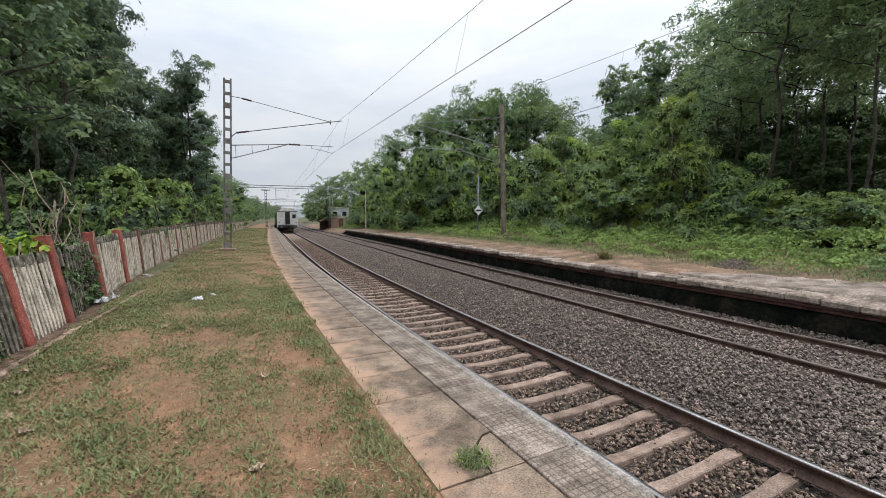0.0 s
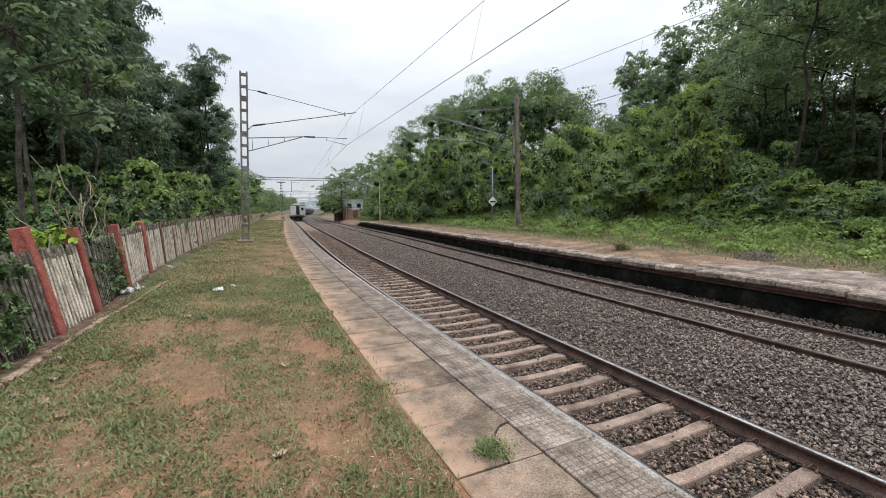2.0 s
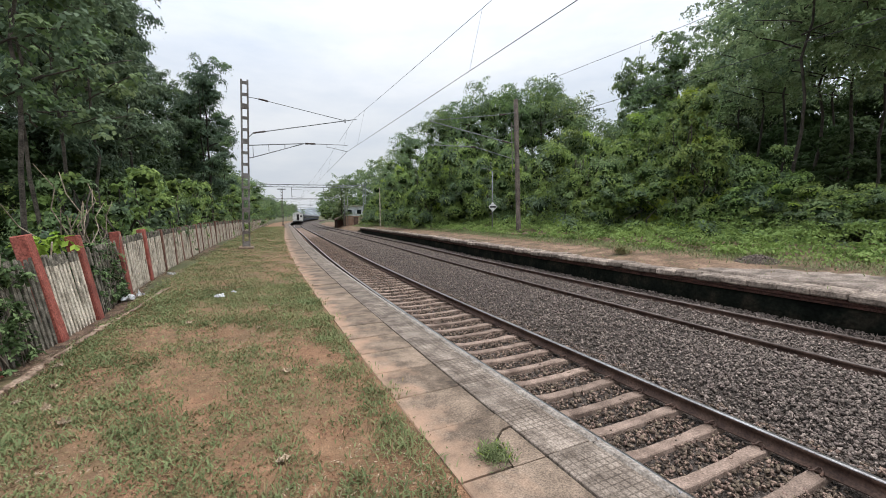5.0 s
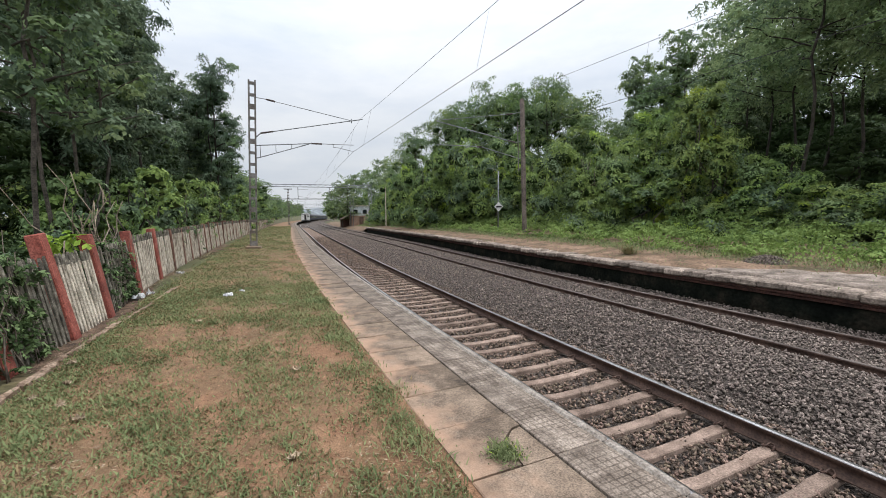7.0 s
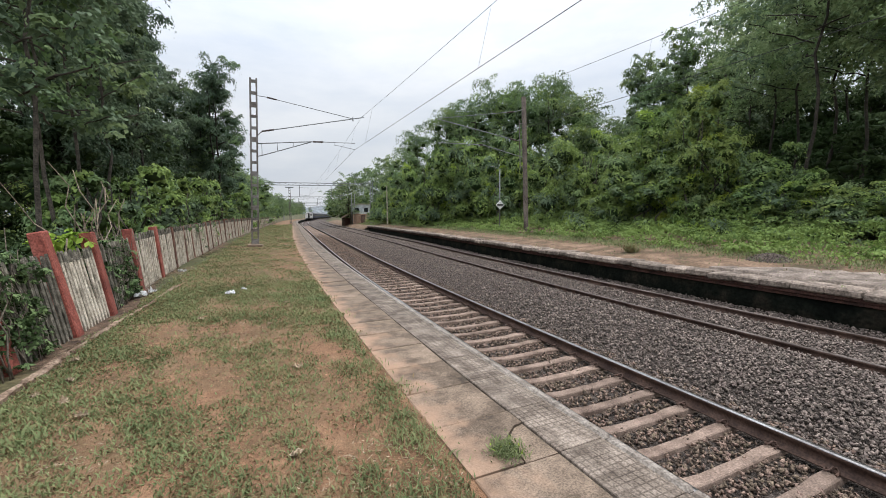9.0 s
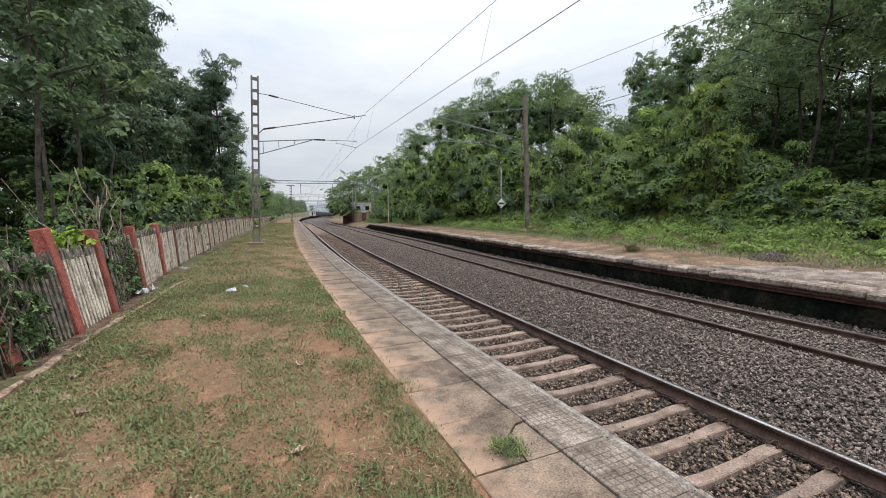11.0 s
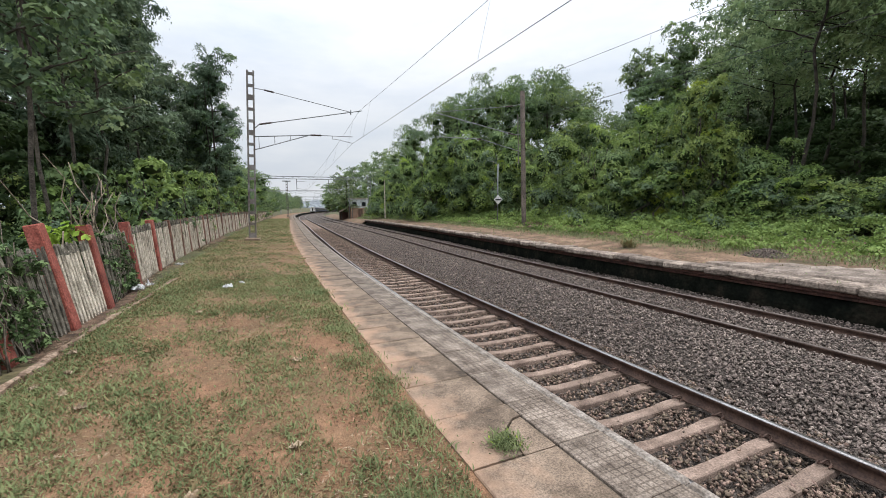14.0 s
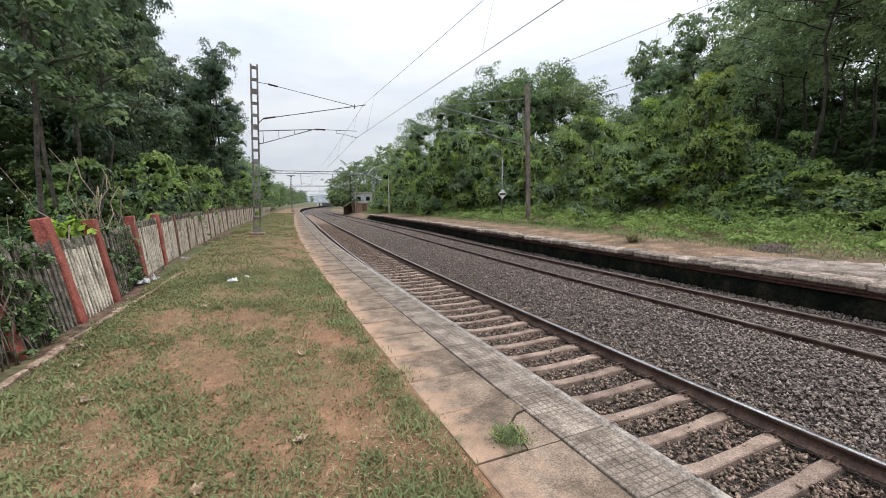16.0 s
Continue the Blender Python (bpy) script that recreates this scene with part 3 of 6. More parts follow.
def stones(name, count, s0, s1, o0, o1, size, mat, label, seed, skip=None):
    """Loose broken stones lying on the bed: one object of many small rough blocks."""
    r = np.random.default_rng(seed)
    s = s0 + (s1 - s0) * r.random(count) ** 2.3
    o = o0 + (o1 - o0) * r.random(count)
    if skip is not None:
        k = skip(s, o, r)
        s, o = s[k], o[k]
    n = len(s)
    gem = np.array([[1, 0, 0.1], [-0.55, 0.85, -0.1], [-0.5, -0.9, 0.1], [0.1, 0.1, 0.66], [-0.1, 0, -0.66]], float)
    tris = np.array([[0, 1, 3], [1, 2, 3], [2, 0, 3], [1, 0, 4], [2, 1, 4], [0, 2, 4]])
    v = gem[None] * (0.7 + 0.5 * r.random((n, 5, 1))) + r.normal(size=(n, 5, 3)) * 0.13
    v *= (size * (0.6 + 0.8 * r.random((n, 1, 1)))) * (0.7 + 0.6 * r.random((n, 1, 3))) * 0.58
    v *= (1 + 0.9 * np.clip(s / s1, 0, 1))[:, None, None]
    q = r.normal(size=(n, 4))
    q /= np.linalg.norm(q, axis=1)[:, None]
    w, x, y, z = q.T
    R = np.stack([1 - 2 * (y * y + z * z), 2 * (x * y - w * z), 2 * (x * z + w * y), 2 * (x * y + w * z), 1 - 2 * (x * x + z * z), 2 * (y * z - w * x),
                  2 * (x * z - w * y), 2 * (y * z + w * x), 1 - 2 * (x * x + y * y)], 1).reshape(n, 3, 3)
    v = np.einsum("nij,nkj->nki", R, v)
    base = line(s, o, bed_height(s, o) + size * 0.12 + 0.022 * r.random(n))
    v = v + base[:, None, :]
    f = (tris[None] + 5 * np.arange(n)[:, None, None]).reshape(-1, 3)
    ob = new(name, array_mesh(name, v.reshape(-1, 3), f, mat))
    return tagged(ob, label, "ballast", kind="stuff")


SLEEPER_GAP, SLEEPER_START = 0.52, 0.26


def rail_mesh(off, st, head):
    c, z = off, RAIL_Z
    p = [(-0.036, -0.012), (-0.028, 0), (0.028, 0), (0.036, -0.012), (0.034, -0.045), (0.01, -0.06), (0.01, -0.135), (0.07, -0.157), (0.07, -0.17), (-0.07, -0.17), (-0.07, -0.157), (-0.01, -0.135), (-0.01, -0.06), (-0.034, -0.045)]
    idx = [1, 1, 1, 0, 0, 0, 0, 0, 0, 0, 0, 0, 0, 0]
    return sweep("rail", [(c + a, z + b) for a, b in p], st, [M["rust"], head], idx)


def sleeper_mesh():
    """A prestressed sleeper: wide level seats under the rails, a lower and narrower waist between."""
    xs = [-1.37, -1.33, -0.55, -0.35, 0.35, 0.55, 1.33, 1.37]
    tops = [-0.205, -0.19, -0.182, -0.2, -0.2, -0.182, -0.19, -0.205]
    wid = [0.07, 0.078, 0.078, 0.07, 0.07, 0.078, 0.078, 0.07]
    verts, faces = [], []
    for x, t, w in zip(xs, tops, wid):
        t += RAIL_Z
        verts += [(x, -w - 0.03, RAIL_Z - 0.39), (x, -w, t - 0.012), (x, -w + 0.012, t), (x, w - 0.012, t), (x, w, t - 0.012), (x, w + 0.03, RAIL_Z - 0.39)]
    for i in range(len(xs) - 1):
        for k in range(5):
            faces.append((i * 6 + k, i * 6 + k + 1, i * 6 + k + 7, i * 6 + k + 6))
    n = len(verts)
    faces += [(0, 1, 2, 3, 4, 5)[::-1], tuple(range(n - 6, n))]
    return mesh("sleeper", verts, faces, M["sleeper"])


def clip_mesh():
    """A spring clip, its bent bar lying from the sleeper onto the rail's foot."""
    z = RAIL_Z - 0.165
    pts = [(-0.02, -0.05, z), (0.035, -0.05, z + 0.02), (0.06, -0.02, z + 0.04), (0.03, 0.0, z + 0.045), (-0.03, 0.005, z + 0.03), (-0.05, 0.03, z + 0.02), (0.0, 0.05, z + 0.015), (0.05, 0.05, z + 0.005)]
    v, f = tube(pts, 0.011, 5)
    return mesh("clip", v, f, M["rust"])


def track(name, centre, label, sleepers, head):
    root = new(name)
    tagged(root, label, "railway track", kind="structure")
    st = np.concatenate([np.arange(-40, 60, 1.0), np.arange(60, 330, 3.0), np.arange(330, 640, 8.0)])
    for side in (-1, 1):
        part("rail", rail_mesh(centre + side * HALF_GAUGE, st, head), None, root, "rust-brown rail with a worn head")
    sm, cm = sleeper_mesh(), clip_mesh()
    r = random.Random(4)
    for i in range(-16, sleepers):
        s = SLEEPER_START + i * SLEEPER_GAP
        ob = new("sleeper", sm)
        ob.parent = root
        ob.matrix_basis = on_line(s, centre + r.uniform(-0.015, 0.015), 0, r.uniform(-0.5, 0.5))
        if i < 36:
            for x, t in ((HALF_GAUGE - 0.105, 0), (HALF_GAUGE + 0.105, 180), (-HALF_GAUGE + 0.105, 180)):
                c = new("clip", cm)
                c.parent = ob
                c.matrix_basis = pose(x, 0, 0, 0, 0, t)
    return root


ground()
near_platform = platform_near()
far_platform = platform_far()
ballast_bed()
track_near = track("track_near", TRACK_A, "broad-gauge track on stained concrete sleepers", 190, M["steel"])
track_far = track("track_far", TRACK_B, "broad-gauge track half buried in grey ballast", 60, M["dull_steel"])


# ---- overhead line ----
def lattice_mast(m, height, label, group):
    """Two channels joined by flat battens."""
    root = thing("catenary_mast", m, label, "mast", group)
    for x in (-0.17, 0.17):
        bm = bmesh.new()
        box(bm, (0.016, 0.1, height), (x, 0, height / 2))
        box(bm, (0.075, 0.008, height), (x * 0.82, 0.046, height / 2))
        box(bm, (0.075, 0.008, height), (x * 0.82, -0.046, height / 2))
        part("channel", bm, M["galv_rust"], root)
    n = int(height / 0.55)
    for i in range(n + 1):
        z = 0.25 + i * (height - 0.4) / n
        for y in (-0.056, 0.056):
            part("batten", block((0.35, 0.008, 0.24 if i % 3 == 0 else 0.13), (0, y, z)), M["galv_rust"], root)
    bm = block((0.7, 0.7, 0.16), (0, 0, 0.02), 0.03)
    part("footing", bm, M["slab"], root, "low concrete footing")
    return root


def insulator_points(a, b, t0, t1):
    """Ribbed radii between two points."""
    a, b = Vector(a), Vector(b)
    n = 18
    return [(a.lerp(b, t0 + (t1 - t0) * i / n)) for i in range(n + 1)], [0.055 if i % 2 else 0.03 for i in range(n + 1)]


LEAN_NEAR, LEAN_FAR = 2.0, -1.9


def bar(root, name, points, radius, mat, sides=6):
    v, f = tube(points, radius, sides)
    return part(name, mesh(name, v, f, mat, smooth=True), None, root)


def rib(root, a, b, t0, t1):
    pts, rad = insulator_points(a, b, t0, t1)
    v, f = tube(pts, rad, 8)
    part("insulator", mesh("insulator", v, f, M["insulator"]), None, root, "ribbed brown insulator")


def in_mast(foot_off, foot_z, lean, off, z):
    """A point across the line, given in the space of a leaning mast."""
    a, dx, dz = radians(lean), off - foot_off, z - foot_z
    return dx * math.cos(a) - dz * math.sin(a), 0.0, dx * math.sin(a) + dz * math.cos(a)


def cantilever(root, foot_off):
    """Stay, kinked bracket tube, trussed register arm and steady arm that hold the wires over the near track."""
    g = lambda off, z: in_mast(foot_off, 0.0, LEAN_NEAR, off, z)
    mat = M["galv"]
    stay = [g(-0.28, 7.38), g(0.1, 7.35), g(4.34, 6.60)]
    bar(root, "stay", stay, 0.017, mat)
    rib(root, stay[1], stay[2], 0.02, 0.12)
    tube_arm = [g(-0.36, 5.45), g(-0.12, 5.68), g(4.94, 6.72)]
    bar(root, "bracket_tube", tube_arm, 0.026, mat)
    rib(root, tube_arm[1], tube_arm[2], 0.0, 0.11)
    chord = [g(-0.42, 5.07), g(2.23, 5.30)]
    bar(root, "register_arm", chord, 0.026, mat)
    rib(root, chord[1], g(2.79, 5.31), 0.05, 1.0)
    bar(root, "register_tube", [g(2.75, 5.31), g(4.42, 5.33)], 0.018, mat)
    bar(root, "strut", [g(-0.44, 4.44), g(-0.2, 4.5), g(2.15, 5.27)], 0.025, mat)
    for off, top, low in ((-0.17, 5.11, 4.52), (0.55, 5.15, 4.75), (1.3, 5.21, 5.0)):
        bar(root, "strut_tie", [g(off, low), g(off, top)], 0.014, mat, 5)
    bar(root, "steady_arm", [g(3.36, 5.33), g(3.36, 5.16), g(3.6, 5.15), g(4.4, 4.99)], 0.014, mat, 5)
    bar(root, "clamp", [g(4.34, 6.7), g(4.34, 6.48)], 0.03, mat)


CONTACT, CATENARY = 4.976, 6.694
SUPPORTS = (-30.0, 22.3, 74.0, 126.0, 178.0, 230.0, 290.0, 350.0)


def wires(contact_off, catenary_off, near_x, supports, label):
    """Contact wire, sagging catenary and droppers; near_x: where both wires pass the support behind the viewer."""
    root = thing("overhead_wire", Matrix.Identity(4), label, "overhead wire", "overhead wires")
    con, cat, drops = [], [], []
    low = [line(s, contact_off, CONTACT) if s > 0 else np.array([near_x[0], s, CONTACT]) for s in supports]
    high = [line(s, catenary_off, CATENARY) if s > 0 else np.array([near_x[1], s, CATENARY]) for s in supports]
    sag = np.array([0, 0, 1.4])
    for k in range(len(supports) - 1):
        for t in np.linspace(0, 1, 13)[(1 if k else 0):]:
            con.append(low[k] * (1 - t) + low[k + 1] * t)
            cat.append(high[k] * (1 - t) + high[k + 1] * t - sag * t * (1 - t))
        for t in (0.045, 0.2, 0.36, 0.55, 0.74, 0.955):
            drops.append(([low[k] * (1 - t) + low[k + 1] * t, high[k] * (1 - t) + high[k + 1] * t - sag * t * (1 - t)], 0.0035))
    part("contact_wire", tubes("contact_wire", [(con, 0.0075)], M["wire"], 5), None, root)
    part("catenary_wire", tubes("catenary_wire", [(cat, 0.0065)], M["wire"], 5), None, root)
    for pts, r in drops:
        part("dropper", tubes("dropper", [(pts, r)], M["wire"], 4), None, root)
    return root


wires(4.385, 4.787, (4.23, 4.4), SUPPORTS, "copper contact wire hung from a catenary over the near track")
wires(9.35, 9.2, (10.0, 11.5), SUPPORTS, "contact wire and catenary over the far track")

MAST_OFF = -0.69
mast = lattice_mast(on_line(22.4, MAST_OFF, 0.0) @ pose(0, 0, 0, 0, LEAN_NEAR, 0), 8.2, "galvanised lattice mast carrying a wire bracket on the grass", "catenary masts")
cantilever(mast, MAST_OFF)


def tube_mast(m, height):
    root = thing("catenary_mast", m, "weathered brown steel mast with wire bracket on the dusty platform", "mast", "catenary masts")
    bm = bmesh.new()
    box(bm, (0.2, 0.012, height), (0, 0.1, height / 2))
    box(bm, (0.2, 0.012, height), (0, -0.1, height / 2))
    box(bm, (0.012, 0.2, height), (0, 0, height / 2))
    box(bm, (0.012, 0.21, height), (-0.1, 0, height / 2))
    part("beam", bm, M["mast_brown"], root)
    part("footing", block((0.75, 0.75, 0.22), (0, 0, 0.06), 0.04), M["slab"], root, "low concrete footing")
    v, f = tube([(-0.35, 0, height - 1.4), (-0.35, 0, height - 4.4)], 0.03, 6)
    part("down_rod", mesh("down_rod", v, f, M["galv_rust"]), None, root)
    for z in (height - 1.6, height - 3.2, height - 4.2):
        part("rod_bracket", block((0.36, 0.05, 0.05), (-0.18, 0, z)), M["galv_rust"], root)
    return root


FAR_FOOT = (15.05, 0.18)
mast_far = tube_mast(on_line(22.2, *FAR_FOOT) @ pose(0, 0, 0, 0, LEAN_FAR, 0), 8.45)


def far_arms():
    g = lambda off, z: in_mast(*FAR_FOOT, LEAN_FAR, off, z)
    for name, pts, r in (("stay", [g(14.7, 7.85), g(14.1, 7.68), g(9.08, 6.93)], 0.02), ("bracket_tube", [g(14.7, 6.05), g(14.32, 5.97), g(9.08, 6.9)], 0.03),
                         ("register_arm", [g(14.7, 4.98), g(11.97, 5.59), g(9.1, 5.58)], 0.026)):
        bar(mast_far, name, pts, r, M["galv"])
        rib(mast_far, pts[1], pts[2], 0.0, 0.1)


far_arms()


def portal(s, left, right):
    """A beam over both tracks on two lattice legs."""
    root = thing("catenary_portal", on_line(s, 0, RAIL_Z), "galvanised steel portal spanning both tracks", "portal", "catenary portals")
    w = right - left
    for z in (7.35, 7.75):
        for y in (-0.25, 0.25):
            part("chord", block((w, 0.07, 0.07), ((left + right) / 2, y, z)), M["galv"], root)
    n = int(w / 1.2)
    for i in range(n):
        a, b = left + i * w / n, left + (i + 1) * w / n
        v, f = tube([(a, -0.25, 7.35 if i % 2 else 7.75), (b, -0.25, 7.75 if i % 2 else 7.35)], 0.02, 4)
        part("diagonal", mesh("diagonal", v, f, M["galv"]), None, root)
    for x in (left + 0.1, right - 0.1):
        for dx in (-0.2, 0.2):
            part("leg", block((0.08, 0.3, 8.2), (x + dx, 0, 4.1)), M["galv"], root)
    for c in (TRACK_A, TRACK_B):
        part("drop_arm", block((0.09, 0.09, 1.9), (c - 1.6, 0, 6.4)), M["galv"], root)
        v, f = tube([(c - 1.6, 0, 6.95), (c, 0, 6.9)], 0.025, 5)
        part("bracket_tube", mesh("bracket_tube", v, f, M["galv"]), None, root)
        v, f = tube([(c - 1.6, 0, 5.75), (c, 0, 5.55)], 0.022, 5)
        part("register_arm", mesh("register_arm", v, f, M["galv"]), None, root)
    return root


for s in SUPPORTS[2:7]:
    portal(s, -5.0, 15.0)
mast_t = lattice_mast(on_line(86.0, 1.0, 0.0), 7.1, "slim lattice mast with a flat head beyond the platform lawn", "catenary masts")
part("head", block((1.5, 0.3, 0.18), (0, 0, 7.05)), M["galv"], mast_t)


# ---- the train ----
def bogie(root, y):
    part("bogie_frame", block((2.2, 2.9, 0.35), (0, y, 0.62), 0.05), M["black"], root)
    for dy in (-1.25, 1.25):
        for x in (-0.84, 0.84):
            bm = bmesh.new()
            bmesh.ops.create_cone(bm, cap_ends=True, segments=20, radius1=0.46, radius2=0.46, depth=0.13, matrix=Matrix.Translation((x, y + dy, 0.46)) @ Matrix.Rotation(math.pi / 2, 4, "Y"))
            part("wheel", bm, M["rust"], root)


def coach(length, last):
    """A passenger coach whose rear end stands at y = 0; the last one shows its gangway end."""
    label = "last coach of a passenger train with a cream end wall" if last else "dark blue passenger coach in a moving train"
    root = thing("train_coach", Matrix.Identity(4), label, "train coach", "coaches of the train")
    prof = [(-1.6, 0.95), (-1.62, 2.2), (-1.6, 3.15), (-1.42, 3.5), (-1.05, 3.78), (-0.5, 3.96), (0, 4.0), (0.5, 3.96), (1.05, 3.78), (1.42, 3.5), (1.6, 3.15), (1.62, 2.2), (1.6, 0.95)]
    n = len(prof)
    verts = [(x, y, z) for y in (0.0, length) for x, z in prof]
    faces = [(k, k + 1, n + k + 1, n + k) for k in range(n - 1)] + [(n - 1, 0, n, 2 * n - 1), tuple(range(n))[::-1], tuple(range(n, 2 * n))]
    idx = [0, 0, 1, 1, 1, 1, 1, 1, 1, 1, 0, 0, 0, 2, 0]
    part("body", mesh("body", verts, faces, [M["coach_side"], M["roof"], M["cream"] if last else M["coach_side"]], idx), None, root)
    for side in (-1, 1):
        for i in range(10):
            part("window", block((0.03, 1.1, 0.75), (side * 1.625, 2.2 + i * (length - 4.4) / 9, 2.35), 0.0), M["glass"], root)
        for y in (0.8, length - 0.8):
            part("side_door", block((0.03, 0.75, 1.95), (side * 1.618, y, 2.05)), M["black"], root)
    part("underframe", block((2.7, length - 0.4, 0.28), (0, length / 2, 0.92)), M["black"], root)
    part("battery_box", block((2.3, 3.4, 0.5), (0, length / 2, 0.55), 0.05), M["black"], root)
    for y in (3.4, length - 3.4):
        bogie(root, y)
    if last:
        part("end_door", block((0.72, 0.05, 2.0), (-0.02, -0.02, 2.3)), M["black"], root, "open dark gangway doorway")
        for x in (-0.47, 0.43):
            part("gangway_post", block((0.14, 0.14, 2.2), (x, -0.08, 2.3), 0.02), M["cream"], root)
        part("end_window", block((0.52, 0.05, 0.62), (0.98, -0.02, 2.62), 0.0), M["glass"], root)
        part("end_window", block((0.46, 0.05, 0.5), (-1.05, -0.02, 2.62)), M["cream"], root)
        part("step_plate", block((1.5, 0.12, 0.1), (0, -0.06, 1.35)), M["roof"], root)
        part("buffer_beam", block((2.9, 0.16, 0.42), (0, -0.05, 0.98)), M["black"], root)
        for x in (-0.98, 0.98):
            bm = bmesh.new()
            bmesh.ops.create_cone(bm, cap_ends=True, segments=16, radius1=0.12, radius2=0.24, depth=0.5, matrix=Matrix.Translation((x, -0.32, 1.0)) @ Matrix.Rotation(math.pi / 2, 4, "X"))
            part("buffer", bm, M["roof"], root)
            part("tail_lamp", block((0.16, 0.1, 0.2), (x * 1.3, -0.06, 1.65), 0.02), M["post_red"], root, "red tail lamp")
        part("coupling", block((0.2, 0.5, 0.3), (0, -0.25, 0.95), 0.04), M["black"], root)
        part("hose", tubes("hose", [([(0.35, -0.1, 1.0), (0.4, -0.25, 0.7), (0.38, -0.2, 0.45)], 0.03)], M["black"]), None, root)
        part("cornice", block((3.1, 0.1, 0.12), (0, -0.02, 3.42)), M["roof"], root)
    return root


COACH_LENGTH, COACH_GAP, COACHES = 22.3, 0.9, 9
train = [coach(COACH_LENGTH, True)]
train.append(coach(COACH_LENGTH, False))
for _ in range(COACHES - 2):
    train.append(copy_thing(train[1], Matrix.Identity(4)))


# ---- leaves, trees and thickets ----
def leaf_cloud(name, centres, radii, per, size, mats, seed, droop=0.45, flat=0.8, share=0.0, row=12, kite=True):
    """Sprays of folded leaves, each leaf a bent kite, that spring from clump centres and hang at their ends. share: how many sprays take the second material."""
    r = np.random.default_rng(seed)
    k = max(2, per // row)
    C = np.repeat(np.asarray(centres, float), k, 0)
    Rr = np.repeat(np.asarray(radii, float), k)
    n = len(C)
    d = r.normal(size=(n, 3))
    d[:, 2] = d[:, 2] * 0.75 + 0.35
    d /= np.linalg.norm(d, axis=1)[:, None]
    d *= np.array([1, 1, flat])
    L = Rr * (0.65 + 0.65 * r.random(n))
    side = np.cross(d, np.array([0, 0, 1.0])) + r.normal(size=(n, 3)) * 0.25
    side /= np.linalg.norm(side, axis=1)[:, None] + 1e-9
    second = (r.random(n) < share).astype(np.int32)
    # the leaves of each spray
    rep = lambda a: np.repeat(a, row, 0)
    t = (np.tile(np.linspace(0.18, 1.0, row), n) + r.normal(size=n * row) * 0.05)[:, None]
    sgn = np.tile(np.where(np.arange(row) % 2, 1.0, -1.0), n)[:, None]
    D, S, LL = rep(d), rep(side), rep(L)[:, None]
    N = n * row
    spine = rep(C) + D * LL * t
    spine[:, 2] -= (droop * LL * t ** 2)[:, 0]
    a = D * 0.55 + S * sgn * 0.85 + r.normal(size=(N, 3)) * 0.3
    a[:, 2] -= 0.3 + 0.5 * droop
    a /= np.linalg.norm(a, axis=1)[:, None]
    nor = np.array([0, 0, 0.9]) + D * 0.45 + r.normal(size=(N, 3)) * 0.33
    b = np.cross(nor, a)
    b /= np.linalg.norm(b, axis=1)[:, None] + 1e-9
    nor = np.cross(a, b)
    z = (size * (0.6 + 0.75 * r.random(N)))[:, None]
    p = spine + a * z * 0.5
    w = z * 0.27
    if not kite:
        v = np.stack([p - a * z * 0.5 + b * w, p - a * z * 0.5 - b * w, p + a * z * 0.62 - nor * z * 0.1], 1)
        return array_mesh(name, v.reshape(-1, 3), np.arange(3 * N).reshape(N, 3), mats, rep(second))
    v = np.stack([p - a * z * 0.5, p + b * w - nor * z * 0.05, p + a * z * 0.5 - nor * z * 0.12, p - b * w - nor * z * 0.05], 1)
    return array_mesh(name, v.reshape(-1, 3), np.arange(4 * N).reshape(N, 4), mats, rep(second))


